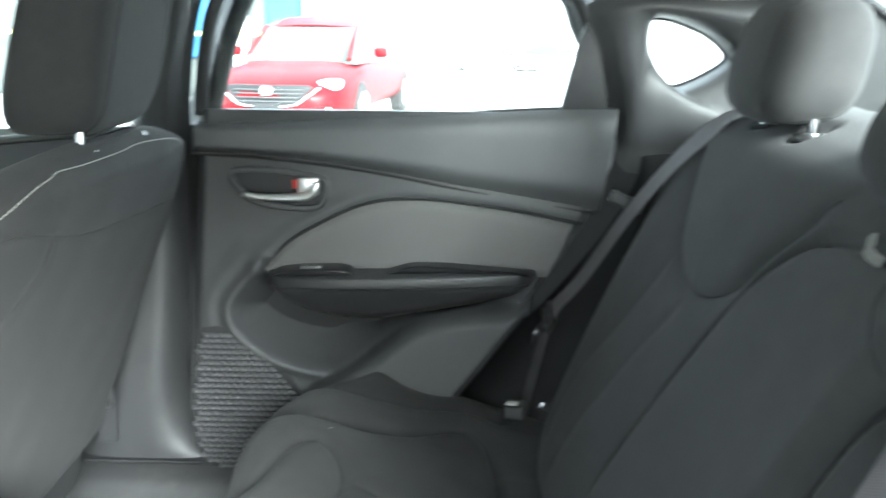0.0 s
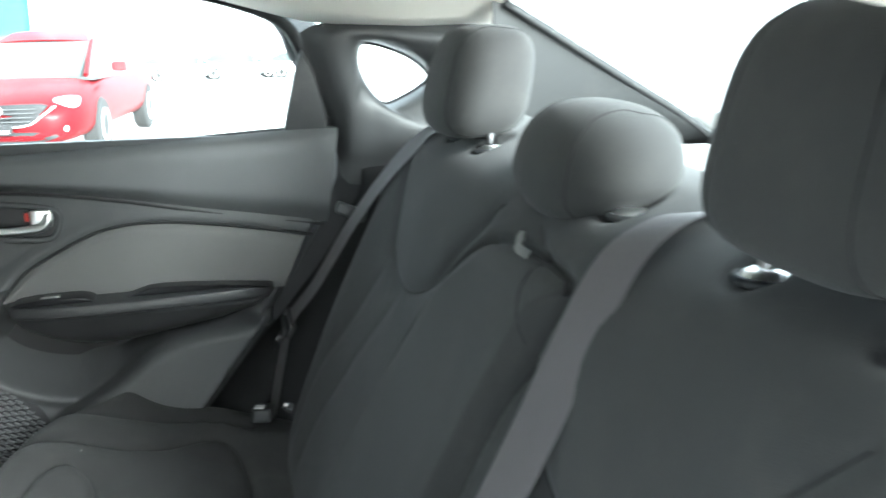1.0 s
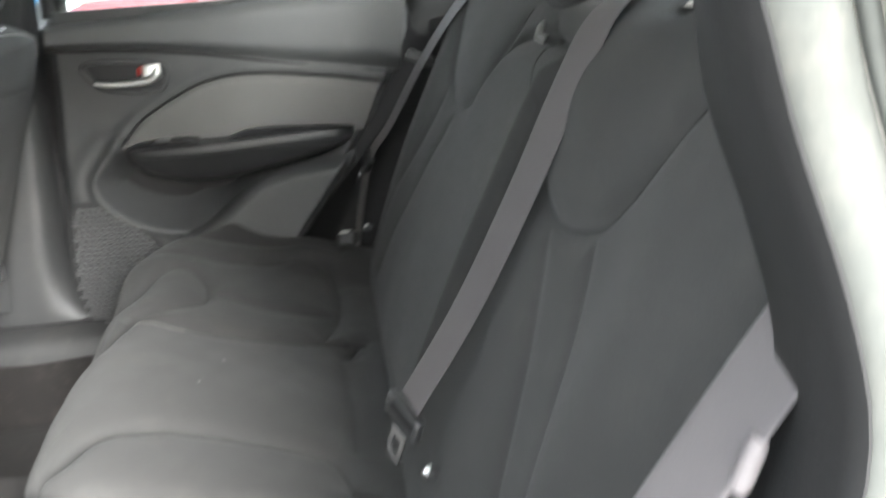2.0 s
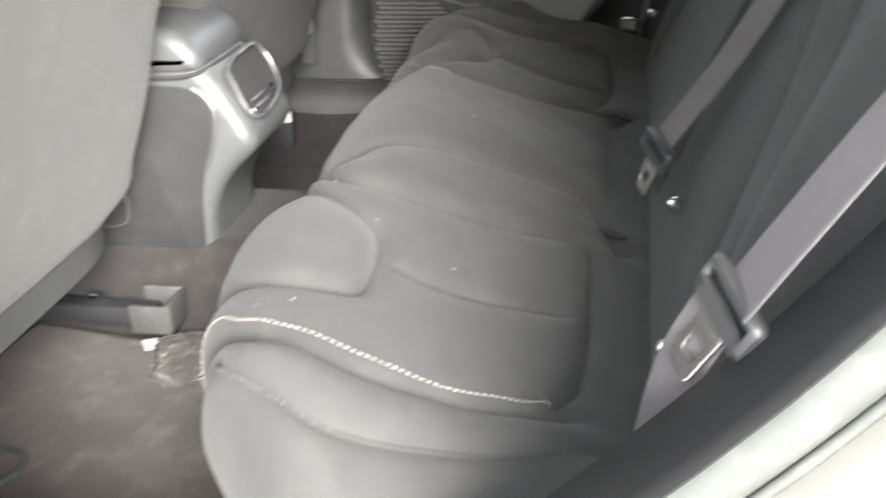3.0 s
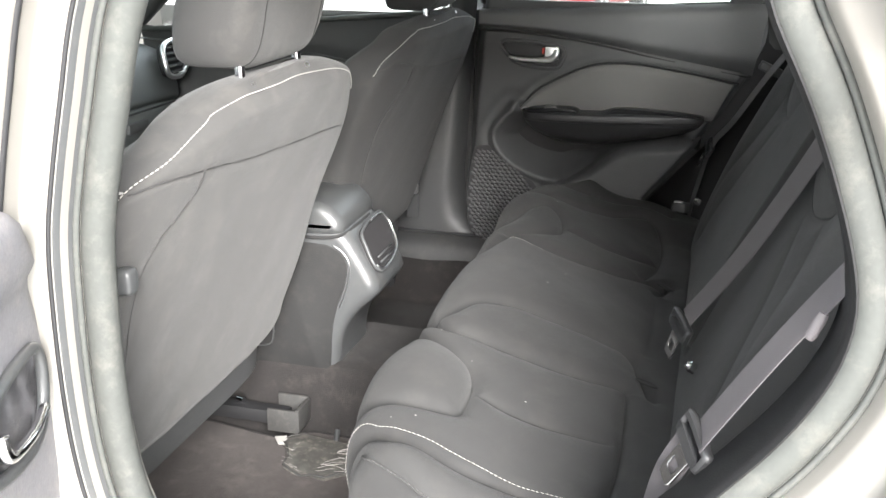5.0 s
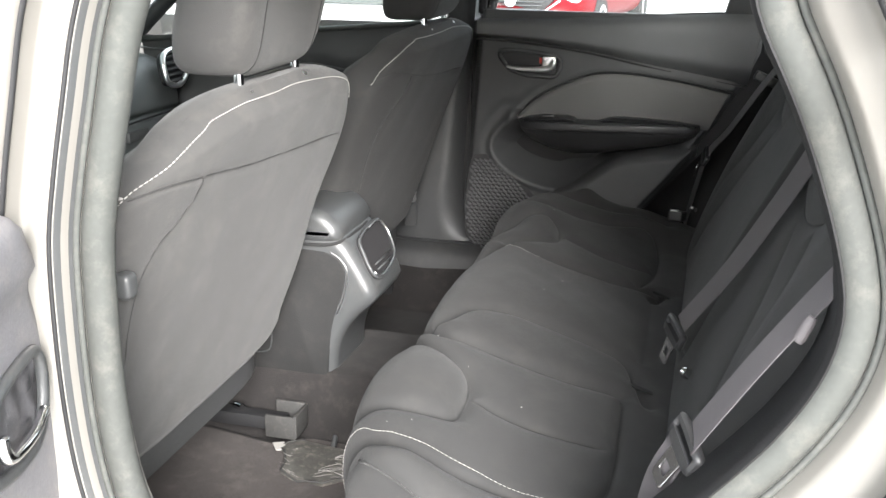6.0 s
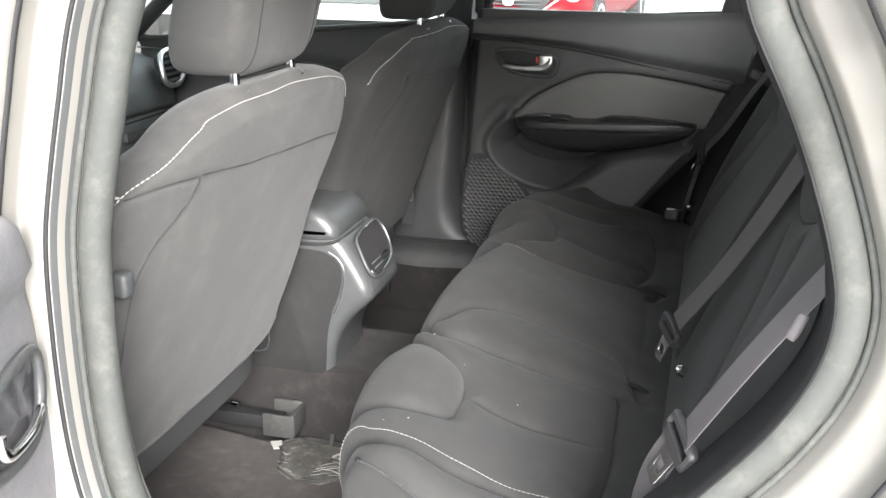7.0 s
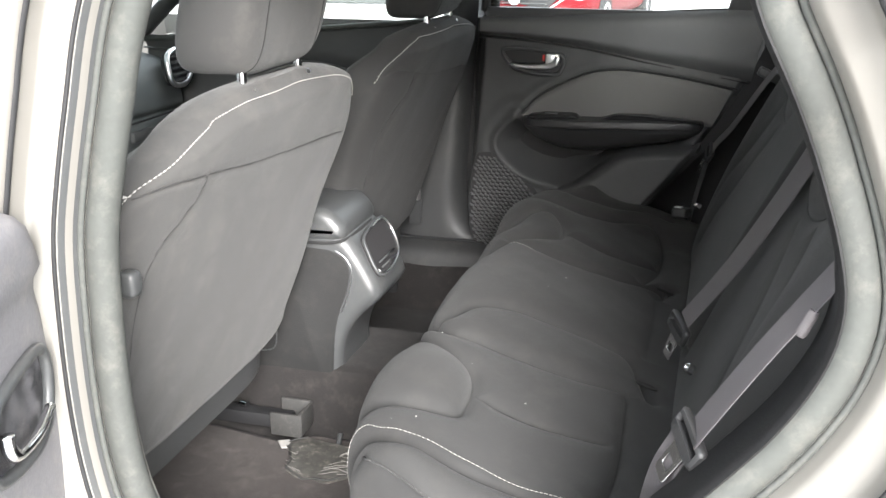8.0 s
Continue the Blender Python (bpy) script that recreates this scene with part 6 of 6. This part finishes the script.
def parked_car(paint, label, at, turn, grille=True):
    """A saloon, its nose towards +x of its own axes, standing on z = 0."""
    root = thing("parked_car", label, "car", group="parked cars", at=at)
    m = Matrix.Translation(at) @ Matrix.Rotation(radians(turn), 4, "Z")

    def T(x, y, z):
        return tuple(m @ Vector((x, y, z)))
    stations = [(-2.40, 0.74, 0.45, 0.86), (-2.33, 0.82, 0.32, 0.98), (-1.9, 0.90, 0.24, 1.02), (-1.2, 0.92, 0.22, 0.98), (0.0, 0.92, 0.22, 0.95), (0.9, 0.92, 0.22, 0.93), (1.5, 0.91, 0.22, 0.88), (2.0, 0.88, 0.20, 0.80), (2.28, 0.80, 0.20, 0.70), (2.42, 0.66, 0.22, 0.60), (2.46, 0.50, 0.28, 0.54)]
    rings = []
    for x, w, lo, hi in stations:
        ring = []
        for k in range(28):
            a = 2 * math.pi * k / 28
            c, s = math.cos(a), math.sin(a)
            y, z = w * math.copysign(abs(c) ** 0.45, c), (lo + hi) / 2 + (hi - lo) / 2 * math.copysign(abs(s) ** 0.55, s)
            ring.append(T(x - 0.10 * (y / 0.92) ** 2 * (1 if x > 0 else -1), y * (1 - 0.06 * max(0, (z - 0.6) / 0.4)), z))
        rings.append(ring)
    part("body", loft(rings), paint, root, "", 60)
    cab = []
    for x, w, z in ((-2.05, 0.60, 0.99), (-1.35, 0.60, 1.34), (-0.6, 0.62, 1.45), (0.1, 0.62, 1.43), (0.55, 0.60, 1.30), (1.25, 0.62, 0.90)):
        cab.append([T(x, y * (w if q else 0.80), z if q else 0.86) for y, q in ((-1, 0), (-1.0, 1), (-0.5, 1), (0.5, 1), (1, 1), (1, 0))])
    part("cabin", loft(cab), CARGLASS, root, "dark glazed cabin", 30)
    roof = np.array([[T(x, v * 0.62, z + 0.012 - 0.03 * v * v) for v in np.linspace(-1, 1, 9)] for x, z in ((-1.40, 1.34), (-0.6, 1.455), (0.1, 1.435), (0.50, 1.33))])
    part("roof", sheet(roof, 0.02, (0, 0, 1)), paint, root, "", 60)
    for sgn in (-1, 1):
        part("pillar", tube([T(0.50, sgn * 0.62, 1.32), T(1.25, sgn * 0.70, 0.92)], 0.03, 6), paint, root)
        part("mirror", rounded(0.10, 0.20, 0.13, 0.5, 16, 10, lambda x, y, z: T(x + 0.75, y + sgn * 1.0, z + 1.0)), paint, root, "", 180)
        part("headlight", rounded(0.30, 0.30, 0.13, 0.6, 20, 12, lambda x, y, z: T(x + 2.16 - 0.25 * abs(y + sgn * 0.62 - 0) * 0.4, y + sgn * 0.66, z + 0.66 - 0.12 * x)), LAMP, root, "clear glass headlight", 180)
        part("fog_lamp", rounded(0.08, 0.12, 0.09, 0.8, 14, 10, lambda x, y, z: T(x + 2.30, y + sgn * 0.66, z + 0.38)), LAMP, root, "", 180)
        for x in (1.42, -1.38):
            prof = [(0.20, -0.11), (0.29, -0.11), (0.33, -0.08), (0.335, 0.08), (0.30, 0.11), (0.20, 0.11)]
            wr = [[T(x + r * math.cos(2 * math.pi * k / 24), sgn * 0.82 + h, 0.335 + r * math.sin(2 * math.pi * k / 24)) for k in range(24)] for r, h in prof]
            wheel = part("tyre", loft(wr), TYRE, root, "", 40)
            part("rim", loft([[T(x + r * math.cos(2 * math.pi * k / 24), sgn * (0.82 + h), 0.335 + r * math.sin(2 * math.pi * k / 24)) for k in range(24)] for r, h in ((0.22, 0.09), (0.20, 0.115), (0.06, 0.10))]), SATIN_CHROME, wheel, "", 40)
    if grille:
        g = even(spline([(-0.50, 0.66), (0.0, 0.665), (0.50, 0.66), (0.46, 0.56), (0.28, 0.44), (-0.28, 0.44), (-0.46, 0.56)], 4, True), 40, True)
        gr = part("grille", prism([tuple(q) for q in g], lambda a, b, c: T(2.44 - 0.28 * a * a + c - 0.25 * max(b - 0.5, 0), a, b), 0.06, 0.01), BLACK_RUBBER, root, "black mesh radiator grille")
        for k in range(4):
            part("bar", tube([T(2.508 - 0.28 * a * a - 0.25 * max(0.48 + 0.045 * k - 0.5, 0), a, 0.48 + 0.045 * k) for a in np.linspace(-0.36 - 0.02 * k, 0.36 + 0.02 * k, 7)], 0.008, 5), PLASTIC, gr)
        part("chrome_wing", tube([T(2.495 - 0.28 * a * a, a, b) for a, b in spline([(-0.62, 0.64), (-0.48, 0.54), (-0.28, 0.43), (0.28, 0.43), (0.48, 0.54), (0.62, 0.64)], 4)], 0.016, 6), CHROME, root, "chrome grille surround", 180)
        part("badge", rounded(0.03, 0.15, 0.12, 0.9, 16, 10, lambda x, y, z: T(x + 2.485, y, z + 0.60)), CHROME, root, "plain chrome oval badge", 180)
        part("plate", block(0.02, 0.34, 0.13, 0.006, 1, m @ Matrix.Translation((2.515, 0, 0.40))), BLACK_RUBBER, root, "dark number plate carrier")
        part("plate_bar", block(0.006, 0.26, 0.035, 0.002, 1, m @ Matrix.Translation((2.527, 0, 0.375))), LABEL, root)
        low = even(spline([(-0.55, 0.35), (0.55, 0.35), (0.48, 0.25), (-0.48, 0.25)], 4, True), 30, True)
        part("lower_grille", prism([tuple(q) for q in low], lambda a, b, c: T(2.44 - 0.28 * a * a + c, a, b), 0.05, 0.006), BLACK_RUBBER, root)
    return root


def slope_z(y):
    return -0.14 - 0.031 * min(max(y - 1.0, 0), 60)


parked_car(CAR_RED, "glossy red saloon parked nose towards the car", (-2.09, 13.44, slope_z(12.0) + 0.10), -97)
for x, y, paint, word, turn in ((-1.9, 54, CAR_WHITE, "white", 8), (1.0, 55, CAR_WHITE, "white", 4), (4.6, 54, CAR_WHITE, "white", -6)):
    parked_car(paint, word + " saloon parked far across the lot", (x, y, slope_z(y)), turn, False)


def shed():
    gz = slope_z(22)
    root = thing("workshop_building", "grey workshop front with bright blue panels behind the red car", "building", at=(-9, 22, gz))
    part("wall", block(14.0, 0.4, 7.0, 0.02, 1, Matrix.Translation((-10.6, 23, gz + 3.5))), WALL_GREY, root)
    for x in (-6.4, -4.3):
        part("blue_panel", block(0.9, 0.10, 5.4, 0.02, 1, Matrix.Translation((x, 22.7, gz + 3.6))), BLUE, root, "bright blue upright panel")
    for x in (-7.6, -5.3, -3.7):
        part("column", block(0.30, 0.30, 7.0, 0.02, 1, Matrix.Translation((x, 22.5, gz + 3.5))), CAR_WHITE, root, "white steel column")
    part("yellow_rail", block(9.0, 0.06, 0.09, 0.01, 1, Matrix.Translation((-8.0, 22.2, gz + 1.45))), YELLOW, root, "pale yellow rail")


WALL_GREY = shader("shed_wall", (0.055, 0.062, 0.060), 0.8, spread=0.1, fine=8, coarse=1.0, bump=0.1)
BLUE = shader("blue_sheet", (0.010, 0.085, 0.20), 0.5, spread=0.06, bump=0.0)
YELLOW = shader("yellow_rail_paint", (0.65, 0.62, 0.22), 0.5, spread=0.05, bump=0.0)
shed()
